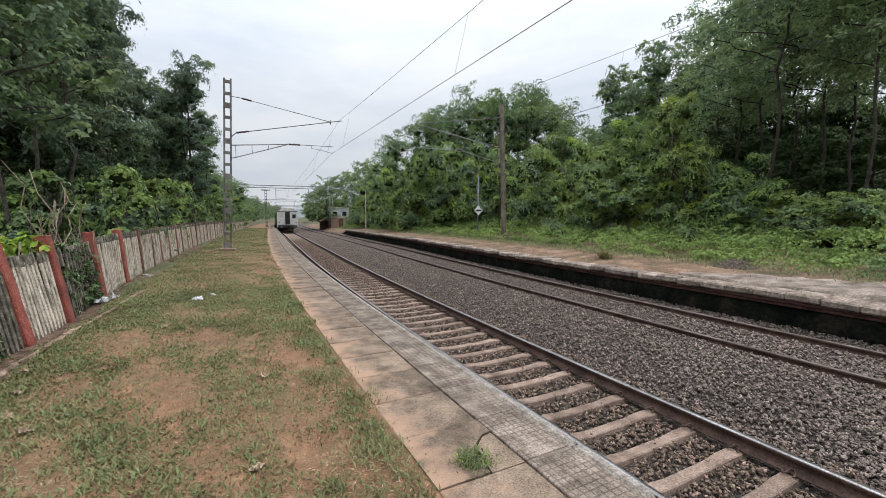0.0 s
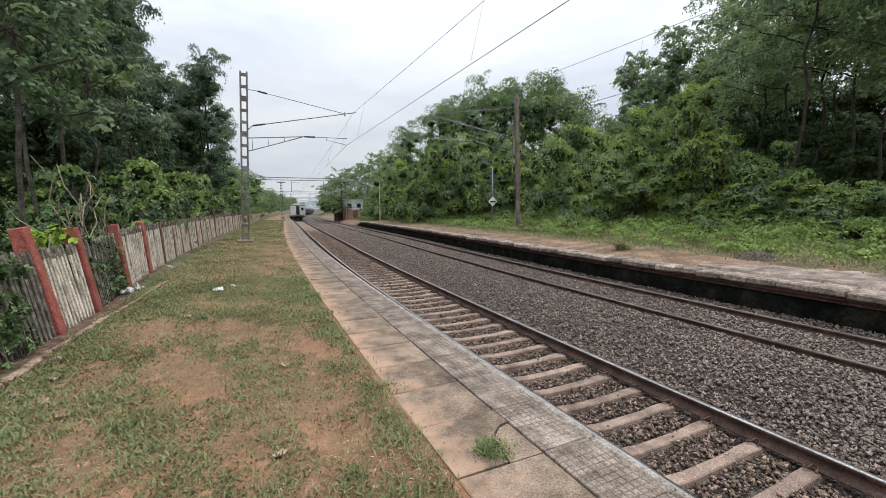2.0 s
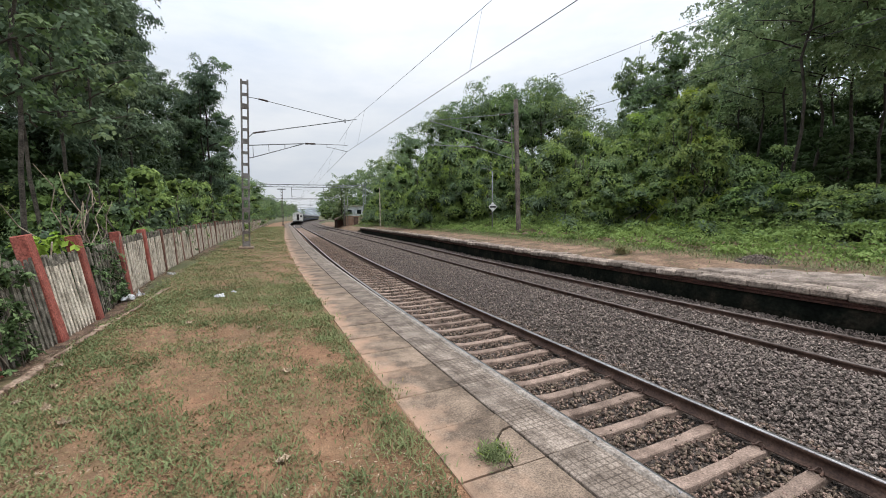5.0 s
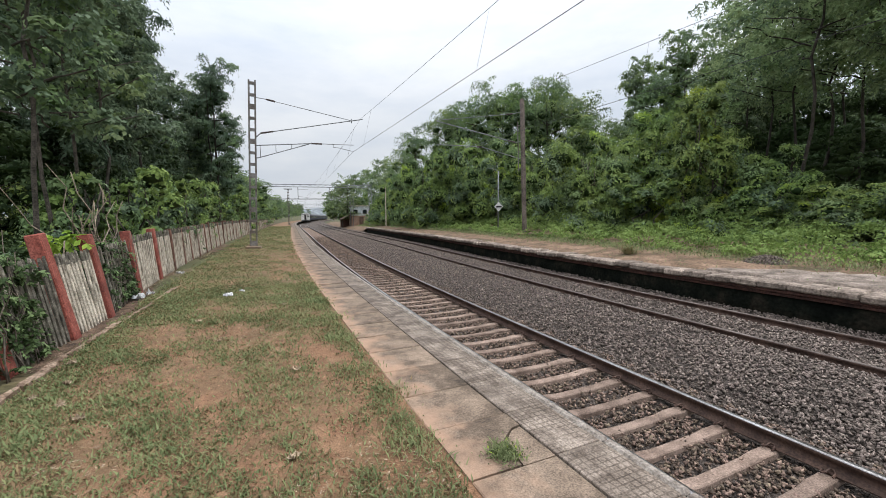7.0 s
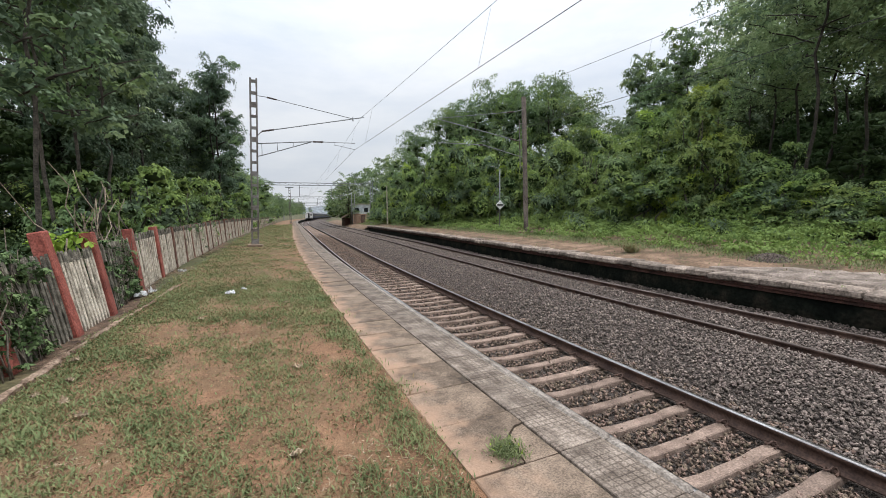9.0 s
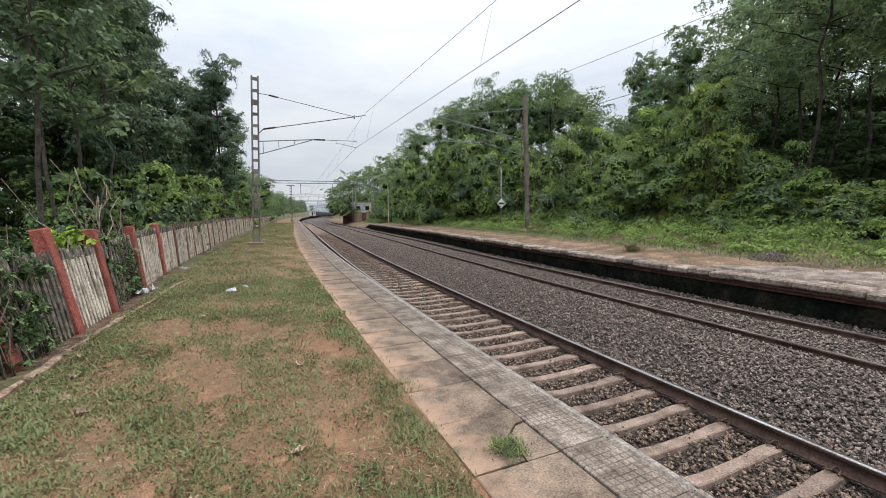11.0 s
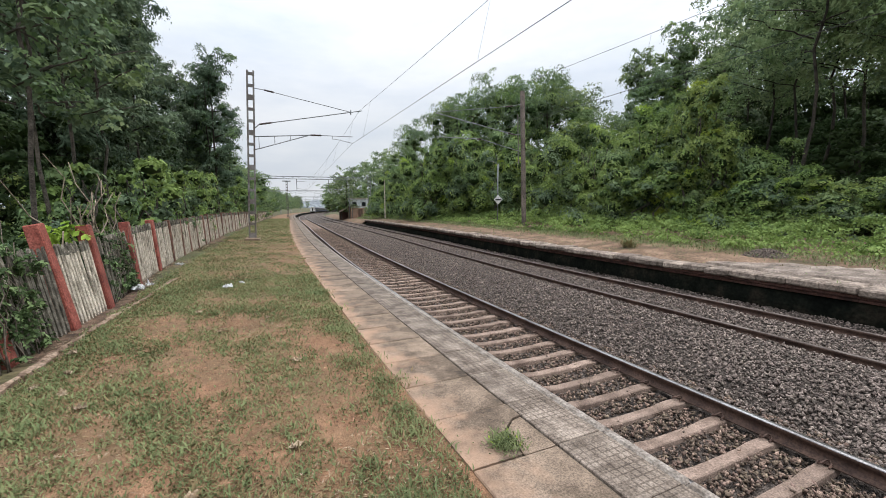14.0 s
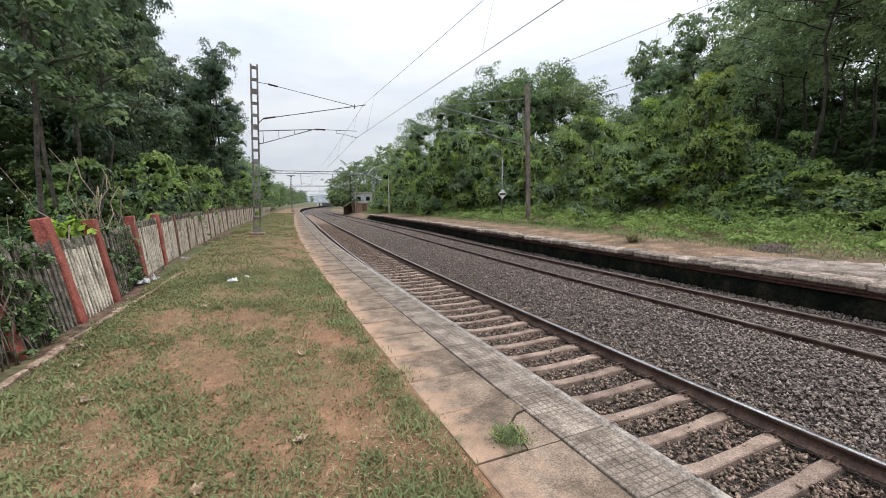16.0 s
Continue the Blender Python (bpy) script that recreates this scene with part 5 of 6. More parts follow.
# kind, place, height
TREES = (
    ('slim', 41.3, 34.2, 0.8, 18.3),
    ('slim', 39.8, 30.9, 0.8, 14.7),
    ('slim', 36.6, 25.6, 0.8, 17.1),
    ('slim', 39.8, 29.2, 0.8, 15.3),
    ('tall', 47.4, 29.5, 0.8, 17.0),
    ('tall', 45.0, 25.4, 0.8, 18.6),
    ('slim', 39.7, 24.0, 0.8, 15.9),
    ('forest', 34.1, 18.6, 0.8, 15.4),
    ('forest', 30.3, 15.1, 0.8, 15.5),
    ('forest', 29.0, 13.1, 0.8, 15.9),
    ('forest', 27.4, 11.1, 0.8, 15.4),
    ('forest', 26.8, 9.6, 0.8, 15.0),
    ('forest', 25.8, 8.1, 0.8, 13.8),
    ('forest', 25.1, 6.5, 0.8, 11.9),
    ('forest', 36.0, 17.1, 0.8, 17.8),
    ('forest', 34.9, 13.1, 0.8, 17.2),
    ('forest', 22.0, 9.6, 0.8, 15.5),
    ('forest', 21.9, 6.4, 0.8, 13.9),
    ('tall', 53.8, 27.0, 0.8, 21.7),
    ('tall', 49.8, 14.7, 0.8, 21.4),
    ('tall', 48.5, 11.5, 0.8, 19.4),
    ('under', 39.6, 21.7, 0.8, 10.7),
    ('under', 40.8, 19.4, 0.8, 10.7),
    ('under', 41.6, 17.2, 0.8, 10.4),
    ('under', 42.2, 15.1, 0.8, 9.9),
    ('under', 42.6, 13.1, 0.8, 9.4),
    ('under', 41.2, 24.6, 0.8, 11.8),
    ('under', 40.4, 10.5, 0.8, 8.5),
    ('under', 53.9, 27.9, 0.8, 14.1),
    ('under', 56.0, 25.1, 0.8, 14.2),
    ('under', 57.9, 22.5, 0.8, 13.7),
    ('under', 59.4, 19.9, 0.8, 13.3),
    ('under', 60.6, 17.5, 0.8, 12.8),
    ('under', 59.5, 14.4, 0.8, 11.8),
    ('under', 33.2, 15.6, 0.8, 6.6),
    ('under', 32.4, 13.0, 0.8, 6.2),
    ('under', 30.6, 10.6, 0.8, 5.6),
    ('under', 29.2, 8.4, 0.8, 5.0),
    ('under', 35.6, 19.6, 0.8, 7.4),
    ('mid', 21.3, 53.5, 0.8, 12.1),
    ('mid', 22.7, 47.7, 0.8, 13.9),
    ('mid', 24.6, 43.3, 0.8, 14.1),
    ('mid', 26.0, 39.2, 0.8, 14.8),
    ('mid', 27.1, 36.8, 0.8, 14.0),
    ('mid', 28.8, 34.3, 0.8, 14.5),
    ('mid', 29.6, 31.9, 0.8, 12.4),
    ('mid', 29.3, 29.0, 0.8, 9.3),
    ('mid', 22.8, 63.3, 0.8, 11.0),
    ('mid', 28.4, 54.1, 0.8, 15.4),
    ('mid', 33.7, 42.8, 0.8, 15.9),
    ('mid', 29.4, 46.5, 0.8, 15.1),
    ('mid', 35.1, 30.8, 0.8, 10.2),
    ('mid', 35.9, 27.0, 0.8, 11.0),
    ('mid', 40.2, 27.0, 0.8, 12.3),
    ('far', 26.0, 97.3, 0.8, 11.4),
    ('far', 21.2, 90.4, 0.8, 9.5),
    ('far', 24.5, 78.5, 0.8, 11.5),
    ('far', 18.0, 91.6, 0.8, 7.1),
    ('far', 18.6, 105.5, 0.8, 6.2),
    ('far', 18.1, 84.5, 0.8, 7.5),
    ('far', 24.6, 85.3, 0.8, 9.0),
    ('far', 23.8, 71.5, 0.8, 9.3),
    ('far', 22.5, 131.9, 0.8, 4.9),
    ('far', 46.2, 245.0, 0.8, 5.5),
    ('tower', 19.9, 12.7, 0.3, 7.4),
    ('tower', 21.2, 16.5, 0.3, 7.2),
    ('tower', 24.3, 23.1, 0.3, 7.3),
    ('mound', 22.4, 15.9, 0.3, 6.7),
    ('mound', 21.5, 18.0, 0.3, 5.9),
    ('mound', 20.9, 21.0, 0.3, 6.1),
    ('mound', 22.9, 27.0, 0.3, 6.6),
    ('mound', 21.6, 31.7, 0.3, 7.4),
    ('mound', 20.8, 38.2, 0.3, 8.6),
    ('mound', 18.4, 41.9, 0.3, 8.3),
    ('mound', 21.4, 12.6, 0.3, 4.5),
    ('mound', 21.8, 11.4, 0.3, 3.5),
    ('mound', 20.4, 9.3, 0.3, 2.9),
    ('mound', 19.9, 7.7, 0.3, 2.4),
    ('mound', 20.3, 6.6, 0.3, 2.2),
    ('mound', 20.8, 58.5, 0.3, 8.3),
    ('mound', 22.0, 62.9, 0.3, 4.8),
    ('mound', 20.5, 5.7, 0.3, 2.2),
    ('mound', 19.3, 48.2, 0.3, 4.7),
    ('mound', 22.2, 45.2, 0.3, 6.7),
    ('mound', 32.3, 35.8, 0.3, 7.7),
    ('mound', 19.5, 62.2, 0.3, 4.2),
    ('mound', 28.7, 26.3, 0.3, 7.1),
    ('mound', 21.1, 54.7, 0.3, 6.8),
    ('mound', 17.9, 94.8, 0.3, 3.9),
    ('mound', 19.8, 90.5, 0.3, 4.6),
    ('mound', 21.6, 86.1, 0.3, 5.3),
    ('mound', 21.2, 36.7, 0.3, 5.2),
    ('mound', 24.1, 30.3, 0.3, 4.8),
    ('mound', 21.8, 19.4, 0.3, 4.2),
    ('mound', 20.3, 14.8, 0.3, 4.0),
    # dark filler trees added to blacken the background behind the fence
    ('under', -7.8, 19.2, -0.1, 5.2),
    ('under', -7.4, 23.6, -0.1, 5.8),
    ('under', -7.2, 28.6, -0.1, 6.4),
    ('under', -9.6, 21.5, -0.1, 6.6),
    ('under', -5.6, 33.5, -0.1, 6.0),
    ('under', 27.6, 9.8, 0.8, 5.0),
    ('under', 31.8, 17.6, 0.8, 6.6),
    ('teak', -4.95, 13.5, -0.1, 10.3),
    ('teak', -4.9, 15.0, -0.1, 10.3),
    ('teak', -4.9, 16.6, -0.1, 10.6),
    ('teak', -5.4, 21.3, -0.1, 11.3),
    ('grove', -7.2, 22.6, -0.1, 14.8),
    ('grove', -7.0, 25.2, -0.1, 15.2),
    ('grove', -6.8, 27.8, -0.1, 15.6),
    ('grove', -6.5, 30.3, -0.1, 15.5),
    ('grove', -6.4, 33.8, -0.1, 16.0),
    ('grove', -7.2, 38.5, -0.1, 14.8),
    ('grove', -5.8, 41.3, -0.1, 13.7),
    ('grove', -2.6, 43.6, -0.1, 15.9),
    ('grove', -3.5, 46.0, -0.1, 14.6),
    ('grove', -4.8, 49.8, -0.1, 14.4),
    ('grove', -10.8, 30.4, -0.1, 15.2),
    ('grove', -10.9, 35.1, -0.1, 16.6),
    ('grove', -10.7, 40.4, -0.1, 17.3),
    ('grove', -5.0, 44.2, -0.1, 10.9),
    ('grove', -2.1, 55.3, -0.1, 12.0),
    ('mid', -12.7, 33.0, -0.1, 6.4),
    ('mid', -11.3, 36.0, -0.1, 7.4),
    ('mid', -9.7, 40.7, -0.1, 8.4),
    ('mid', -7.0, 44.9, -0.1, 9.1),
    ('mid', -6.1, 57.0, -0.1, 10.3),
    ('mid', -1.3, 71.3, -0.1, 7.3),
    ('mid', 1.0, 75.0, -0.1, 7.6),
    ('mid', -0.4, 70.0, -0.1, 7.0),
    ('far', -0.5, 81.3, -0.1, 8.7),
    ('mid', -2.3, 59.5, -0.1, 5.9),
    ('far', 0.6, 94.6, -0.1, 7.1),
    ('mid', -1.9, 64.6, -0.1, 5.8),
    ('far', 3.5, 123.4, -0.1, 6.2),
    ('far', 9.2, 168.2, -0.1, 6.6),
    ('far', 21.2, 242.6, -0.1, 6.5),
    ('far', 31.7, 295.5, -0.1, 6.0),
    ('far', 43.8, 352.4, -0.1, 5.5),
    ('far', 1.7, 105.8, -0.1, 7.5),
    # placed only to darken what shows between the slats
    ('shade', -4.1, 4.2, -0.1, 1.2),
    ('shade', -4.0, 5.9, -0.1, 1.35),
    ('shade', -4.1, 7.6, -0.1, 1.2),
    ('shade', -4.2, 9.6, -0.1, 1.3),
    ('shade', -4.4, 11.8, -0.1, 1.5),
    ('shrub', -4.5, 15.5, -0.1, 2.5),
    ('shrub', -4.1, 16.1, -0.1, 3.3),
    ('shrub', -3.9, 19.5, -0.1, 3.5),
    ('shrub', -3.6, 24.6, -0.1, 3.6),
    ('shrub', -3.2, 30.5, -0.1, 3.9),
    ('shrub', -2.5, 39.0, -0.1, 4.2),
    ('shrub', -1.4, 51.6, -0.1, 4.2),
    ('shrub', -0.2, 65.9, -0.1, 4.3),
    ('shrub', 1.1, 82.8, -0.1, 4.2),
    ('shrub', 3.4, 108.0, -0.1, 4.3),
    ('shrub', -5.6, 22.3, -0.1, 3.3),
    ('shrub', -6.4, 20.0, -0.1, 2.9),
    ('shrub', -4.4, 28.9, -0.1, 3.9),
    ('shrub', -3.4, 37.3, -0.1, 4.4),
    ('shrub', 6.7, 137.2, -0.1, 4.1),
    ('shrub', -1.9, 47.3, -0.1, 4.7),
    ('far', -3.9, 50.5, -0.1, 7.3),
    ('shrub', -1.0, 54.2, -0.1, 3.8),
    ('far', -1.9, 58.8, -0.1, 7.5),
    ('far', -1.6, 67.3, -0.1, 8.0),
    ('shrub', 0.4, 71.2, -0.1, 2.8),
    ('far', -1.8, 75.9, -0.1, 7.4),
    ('far', -1.1, 84.4, -0.1, 7.2),
    ('shrub', 1.8, 88.1, -0.1, 3.1),
    ('far', -0.2, 92.9, -0.1, 8.4),
    ('far', 1.2, 101.3, -0.1, 8.3),
    ('shrub', 3.3, 105.1, -0.1, 3.7),
    ('far', 2.4, 109.7, -0.1, 7.5),
    ('far', 2.4, 118.3, -0.1, 8.3),
    ('shrub', 5.1, 122.1, -0.1, 3.4),
    ('far', 4.3, 126.7, -0.1, 7.3),
    ('far', 4.7, 135.3, -0.1, 7.3),
    ('shrub', 7.1, 139.0, -0.1, 3.8),
    ('far', 6.0, 143.7, -0.1, 6.7),
    ('far', 6.8, 152.2, -0.1, 7.6),
    ('far', 7.3, 160.8, -0.1, 7.5),
    ('far', 9.5, 169.1, -0.1, 8.2),
    ('far', 10.4, 177.6, -0.1, 7.7),
    ('far', 11.6, 185.9, -0.1, 6.7),
    ('far', 12.6, 194.4, -0.1, 7.9),
    ('far', 14.7, 202.7, -0.1, 7.2),
    ('far', 15.8, 211.2, -0.1, 6.6),
    ('far', 17.4, 219.6, -0.1, 8.3),
    ('far', 17.8, 228.2, -0.1, 7.0),
    ('far', 19.5, 236.6, -0.1, 6.3),
    ('far', 20.7, 245.0, -0.1, 7.4),
    ('far', 22.4, 253.3, -0.1, 6.8),
    ('far', 24.7, 261.6, -0.1, 7.0),
    ('far', 25.4, 270.1, -0.1, 7.1),
    ('far', 27.9, 278.4, -0.1, 8.3),
    ('far', 29.0, 286.9, -0.1, 7.1),
    ('far', 31.7, 295.0, -0.1, 8.0),
)
_rng = random.Random(7)


def crown_top(ob):
    z = [v.co.z for c in ob.children if c.name.startswith(("crown", "foliage")) for v in c.data.vertices]
    return float(np.percentile(z, 99.3))


TOPS = {ob.name: crown_top(ob) for models in KINDS.values() for ob in models}
_used = {k: 0 for k in KINDS}
for kind, x, y, z, h in TREES:
    models = KINDS[kind]
    n = _used[kind]
    _used[kind] += 1
    ob = models[n % len(models)]
    k = h / TOPS[ob.name]
    wide = k ** 0.6 * _rng.uniform(0.92, 1.12)
    m = pose(x, y, z - 0.05, 0, 0, _rng.uniform(0, 360)) @ Matrix.Diagonal((wide, wide, k, 1))
    if n < len(models):
        ob.matrix_basis = m
    else:
        copy_thing(ob, m @ Matrix.Diagonal((*(1 / c for c in ob.scale), 1)))


def creepers(name, count, s0, s1, o0, o1, top, size, seed, label):
    """Low climbers and weeds over the foot of the bank."""
    r = np.random.default_rng(seed)
    s = s0 + (s1 - s0) * r.random(count) ** 1.3
    o = o0 + (o1 - o0) * r.random(count)
    z = np.interp(o, [14, 16, 18, 23, 34], [0.15, 0.32, 0.48, 0.98, 1.62]) + top * np.interp(o, [o0, o0 + 3, o1], [0.1, 0.55, 1.0]) * np.clip(0.55 + 0.6 * wave(s, o, 1.8), 0.05, 1.2)
    P = line(s, o, z)
    me = cushion_leaves(name, P, 0.2 + 0.2 * r.random(count), 44, size, [M["leaf_vine"], M["leaf"]], seed, (0.2,), False, 0.5)
    return tagged(new(name, me), label, "undergrowth", kind="stuff")


creepers("undergrowth", 4600, -6, 80, 14.5, 22.0, 1.15, 0.085, 5, "low green climbers and weeds over the bank's foot")


def grass_blades(name, spots, lo, hi, mats, share, seed, label, spread=0.05, lying=0.0):
    """Bent blades, two faces each, standing in tufts at spots of (s, off, z)."""
    r = np.random.default_rng(seed)
    n = len(spots)
    p = spots + np.concatenate([r.normal(size=(n, 2)) * spread, np.zeros((n, 1))], 1)
    w = r.random(n) * 2 * math.pi
    lean = 0.3 + 0.9 * r.random(n) + lying
    h = lo + (hi - lo) * r.random(n) ** 1.6
    d = np.stack([np.cos(w), np.sin(w), np.zeros(n)], 1)
    t = np.stack([-np.sin(w), np.cos(w), np.zeros(n)], 1)
    wd = (0.0025 + 0.003 * r.random(n))[:, None] * np.clip(1 + 0.12 * np.linalg.norm(p[:, :2], axis=1), 1, 5)[:, None]
    up = np.array([0, 0, 1.0])
    mid = p + d * (h * lean * 0.35)[:, None] + up * (h * np.clip(0.65 - 0.2 * lean, 0.1, 0.6))[:, None]
    tip = p + d * (h * lean)[:, None] + up * (h * np.clip(1.0 - 0.3 * lean, 0.12, 1))[:, None]
    v = np.stack([p, mid + t * wd, tip, mid - t * wd], 1).reshape(-1, 3)
    f = np.arange(4 * n).reshape(n, 4)
    idx = (r.random(n) < share).astype(np.int32)
    return tagged(new(name, array_mesh(name, v, f, mats, idx)), label, "grass", kind="stuff")


def lawn(tufts, blades, s0, s1, power, radius, seed):
    """Blades gathered in tufts of uneven density; bare soil stays between them and towards the paving near by."""
    r = np.random.default_rng(seed)
    s = s0 + (s1 - s0) * r.random(tufts) ** power
    o = -2.12 + (INNER + 2.05) * r.random(tufts)
    want = 0.9 * wave(s, o, 0.5) + 0.7 * wave(s + 9, o + 3, 2.6) + 0.3 * wave(s + 4, o, 6.0) + np.interp(o, [-1.9, -1.3, 0.2, 0.75, 1.1], [0.45, 0.15, 0.0, -0.2, 0.4]) + np.interp(s, [1, 4, 12, 30], [-0.25, 0.05, 0.3, 0.5])
    keep = want + 1.3 * r.random(tufts) > 0.42
    s, o, want = s[keep], o[keep], want[keep]
    many = np.maximum(2, blades * np.clip(0.5 + 0.5 * want, 0.2, 1.5) * (0.4 + 1.2 * r.random(len(s)))).astype(int)
    own = np.repeat(np.arange(len(s)), many)
    reach = (radius * (0.4 + r.random(len(s))))[own]
    return line(s[own] + r.normal(size=len(own)) * reach, np.minimum(o[own] + r.normal(size=len(own)) * reach, INNER + 0.05), -0.018)


grass_blades("lawn_grass", lawn(27000, 13, 0.7, 10.5, 1.35, 0.04, 3), 0.01, 0.055, [M["grass"], M["straw"]], 0.42, 8, "thin worn grass in tufts on red soil", 0.008)
grass_blades("lawn_grass", lawn(12000, 8, 9.5, 75, 1.9, 0.1, 4), 0.02, 0.07, [M["grass"], M["straw"]], 0.25, 9, "worn grass farther along the platform", 0.02)


def soil_crumbs(count, seed):
    """Crumbs of red soil and small pebbles lying loose on the worn top."""
    r = np.random.default_rng(seed)
    s, o = 0.8 + 6.5 * r.random(count) ** 1.3, -2.1 + 3.25 * r.random(count)
    gem = np.array([[1, 0, 0], [-0.5, 0.87, 0], [-0.5, -0.87, 0], [0, 0, 0.8]])
    v = (gem[None] + r.normal(size=(count, 4, 3)) * 0.2) * (0.003 + 0.007 * r.random((count, 1, 1)) ** 2) * (1 + 0.12 * s)[:, None, None]
    v = v + line(s, o, 0.012 * wave(s, o, 0.9) + 0.02 * wave(s + 9, o, 3.0) - 0.016)[:, None]
    f = np.array([[0, 1, 3], [1, 2, 3], [2, 0, 3]])[None] + 4 * np.arange(count)[:, None, None]
    ob = new("soil_crumbs", array_mesh("soil_crumbs", v.reshape(-1, 3), f.reshape(-1, 3), M["crumb"]))
    return tagged(ob, "loose crumbs of red soil between the grass", "soil", kind="stuff")


soil_crumbs(26000, 61)
grass_blades("lawn_grass", lawn(1500, 34, 0.8, 9.0, 1.2, 0.06, 6), 0.02, 0.085, [M["grass"], M["straw"]], 0.12, 10, "taller green tufts in the worn grass", 0.01)
_g = np.random.default_rng(18)
grass_blades("dry_thatch", line(0.7 + 16 * _g.random(42000) ** 1.5, -2.1 + 3.25 * _g.random(42000), -0.014), 0.008, 0.03, [M["straw"], M["dead_leaf"]], 0.2, 19, "dry clippings lying over the soil", 0.03, 2.0)


# ---- fence ----
def post_mesh(wide, mat):
    bm = block((wide, wide * 1.1, 1.62), (0, 0, 0.56), 0.016)
    for v in bm.verts:
        if v.co.z > 1.3:
            v.co.x *= 0.88
            v.co.y *= 0.88
    me = bpy.data.meshes.new("fence_post")
    bm.to_mesh(me)
    bm.free()
    me.materials.append(mat)
    return me


POST, POST_OLD = post_mesh(0.2, M["post_red"]), post_mesh(0.15, M["post_old"])
# along, off, lean away from the lawn, height factor
POSTS = [(4.4, -2.68, 14, 1.05), (5.99, -2.62, 10, 1.12), (7.46, -2.52, 10, 1.17), (8.77, -2.47, 9, 1.11), (11.18, -2.62, 6, 1.08), (13.5, -2.7, 4, 1.06)]
_r = random.Random(3)
for i in range(60):
    POSTS.append((15.5 + 1.56 * i, -2.7 + _r.uniform(-0.03, 0.03), _r.uniform(1, 5), _r.uniform(0.98, 1.05)))


fence = thing("fence", Matrix.Identity(4), "mildewed white concrete slat fence between leaning red posts", "fence")


def fence_post(s, off, lean, k):
    near = s < 15
    ob = part("fence_post", POST if near else POST_OLD, None, fence, "square concrete post in faded red paint" if near else "slim concrete post with brown-red paint worn thin")
    ob.matrix_basis = on_line(s, off, -0.12) @ pose(0, 0, 0, _r.uniform(-2, 2), -lean, 0) @ Matrix.Diagonal((1, 1, k, 1))


SLATS = {}


def slat_mesh(height, dark):
    key = (round(height, 1), dark)
    if key not in SLATS:
        v = []
        for z, w in ((-0.03, 0.012), (0.06, 0.03), (height - 0.17, 0.03), (height - 0.05, 0.026), (height, 0.006)):
            v += [(-w, -0.013, z), (w, -0.013, z), (w, 0.013, z), (-w, 0.013, z)]
        f = [(4 * k + a, 4 * k + (a + 1) % 4, 4 * k + 4 + (a + 1) % 4, 4 * k + 4 + a) for k in range(4) for a in range(4)] + [(3, 2, 1, 0), (16, 17, 18, 19)]
        SLATS[key] = mesh("slat", v, f, [M["mildew"] if dark else M["fence"], M["mildew"]], [0] * 8 + [1] * 8 + [0, 1])
    return SLATS[key]


def fence_panel(a, b, height, dark):
    """Upright slats between two posts, with a rail above and below."""
    (s0, o0, l0, _), (s1, o1, l1, _) = a, b
    length = s1 - s0 - 0.2
    mid = on_line((s0 + s1) / 2, (o0 + o1) / 2, -0.06) @ pose(0, 0, 0, 0, -(l0 + l1) / 2, math.degrees(math.atan2(-(o1 - o0), s1 - s0)))
    root = part("fence_panel", block((0.05, length, 0.07), (0, 0, 0.16), 0.008), M["fence"], fence)
    root.matrix_basis = mid
    part("rail", block((0.05, length, 0.05), (0, 0, height - 0.15), 0.008), M["mildew"], root)
    n = max(4, int(length / 0.105))
    for i in range(n):
        ob = new("slat", slat_mesh(height, dark))
        ob.parent = root
        ob.matrix_basis = pose(0.035, -length / 2 + (i + 0.5) * length / n, _r.uniform(-0.015, 0.015), _r.uniform(-1.2, 1.2), 0, 90)
    return root


for p in POSTS:
    fence_post(*p)
for i, (a, b) in enumerate(zip(POSTS[:-1], POSTS[1:])):
    fence_panel(a, b, 1.22 if i < 4 else 1.3, i in (0, 1, 3))

# climbers on the fence, where it is overgrown
r_ = np.random.default_rng(9)
for s0, s1, dense, o in ((4.2, 6.95, 330, -2.6), (8.95, 10.75, 250, -2.57)):
    cs = []
    for _ in range(dense):
        z = 1.2 * r_.random() ** 0.9
        cs.append(line(r_.uniform(s0, s1), o - z * 0.18 + r_.normal() * 0.07, z))
    c0 = line((s0 + s1) / 2, o, 0)
    root = thing("climber", Matrix.Translation(c0), "dark green climber grown over the fence", "climber", "fence climbers")
    part("foliage", leaf_cloud("foliage", np.array(cs) - c0, [0.12] * dense, 60, 0.055, [M["leaf_deep"], M["leaf"]], int(s0 * 10), share=0.3), None, root)
    many = []
    for _ in range(46):
        s = r_.uniform(s0, s1)
        a, b = Vector(line(s, o + r_.uniform(0, 0.14), -0.1) - c0), Vector(line(s + r_.uniform(-0.6, 0.6), o + r_.uniform(-0.3, 0), r_.uniform(0.8, 1.55)) - c0)
        many.append(limb(a, b, 0.009, 0.004, int(s * 100), 0.12))
    tagged(part("branchwork", tubes("branchwork", many, M["dull_twig"], 5), None, root), kind="stuff")
c0 = line(8.6, -2.85, 1.3)
root = thing("young_plant", Matrix.Translation(c0), "lime green young plant above the fence", "plant")
part("foliage", leaf_cloud("foliage", [(-0.1, -0.3, 0.0), (0.0, 0.1, 0.06), (-0.1, 0.5, 0.0), (-0.15, -0.7, -0.02)], [0.2, 0.24, 0.2, 0.13], 84, 0.12, [M["leaf_lime"]], 77), None, root)
part("branchwork", tubes("branchwork", [([(-0.2, 0, -1.35), (-0.05, 0, 0)], 0.012)], M["twig"], 5), None, root)
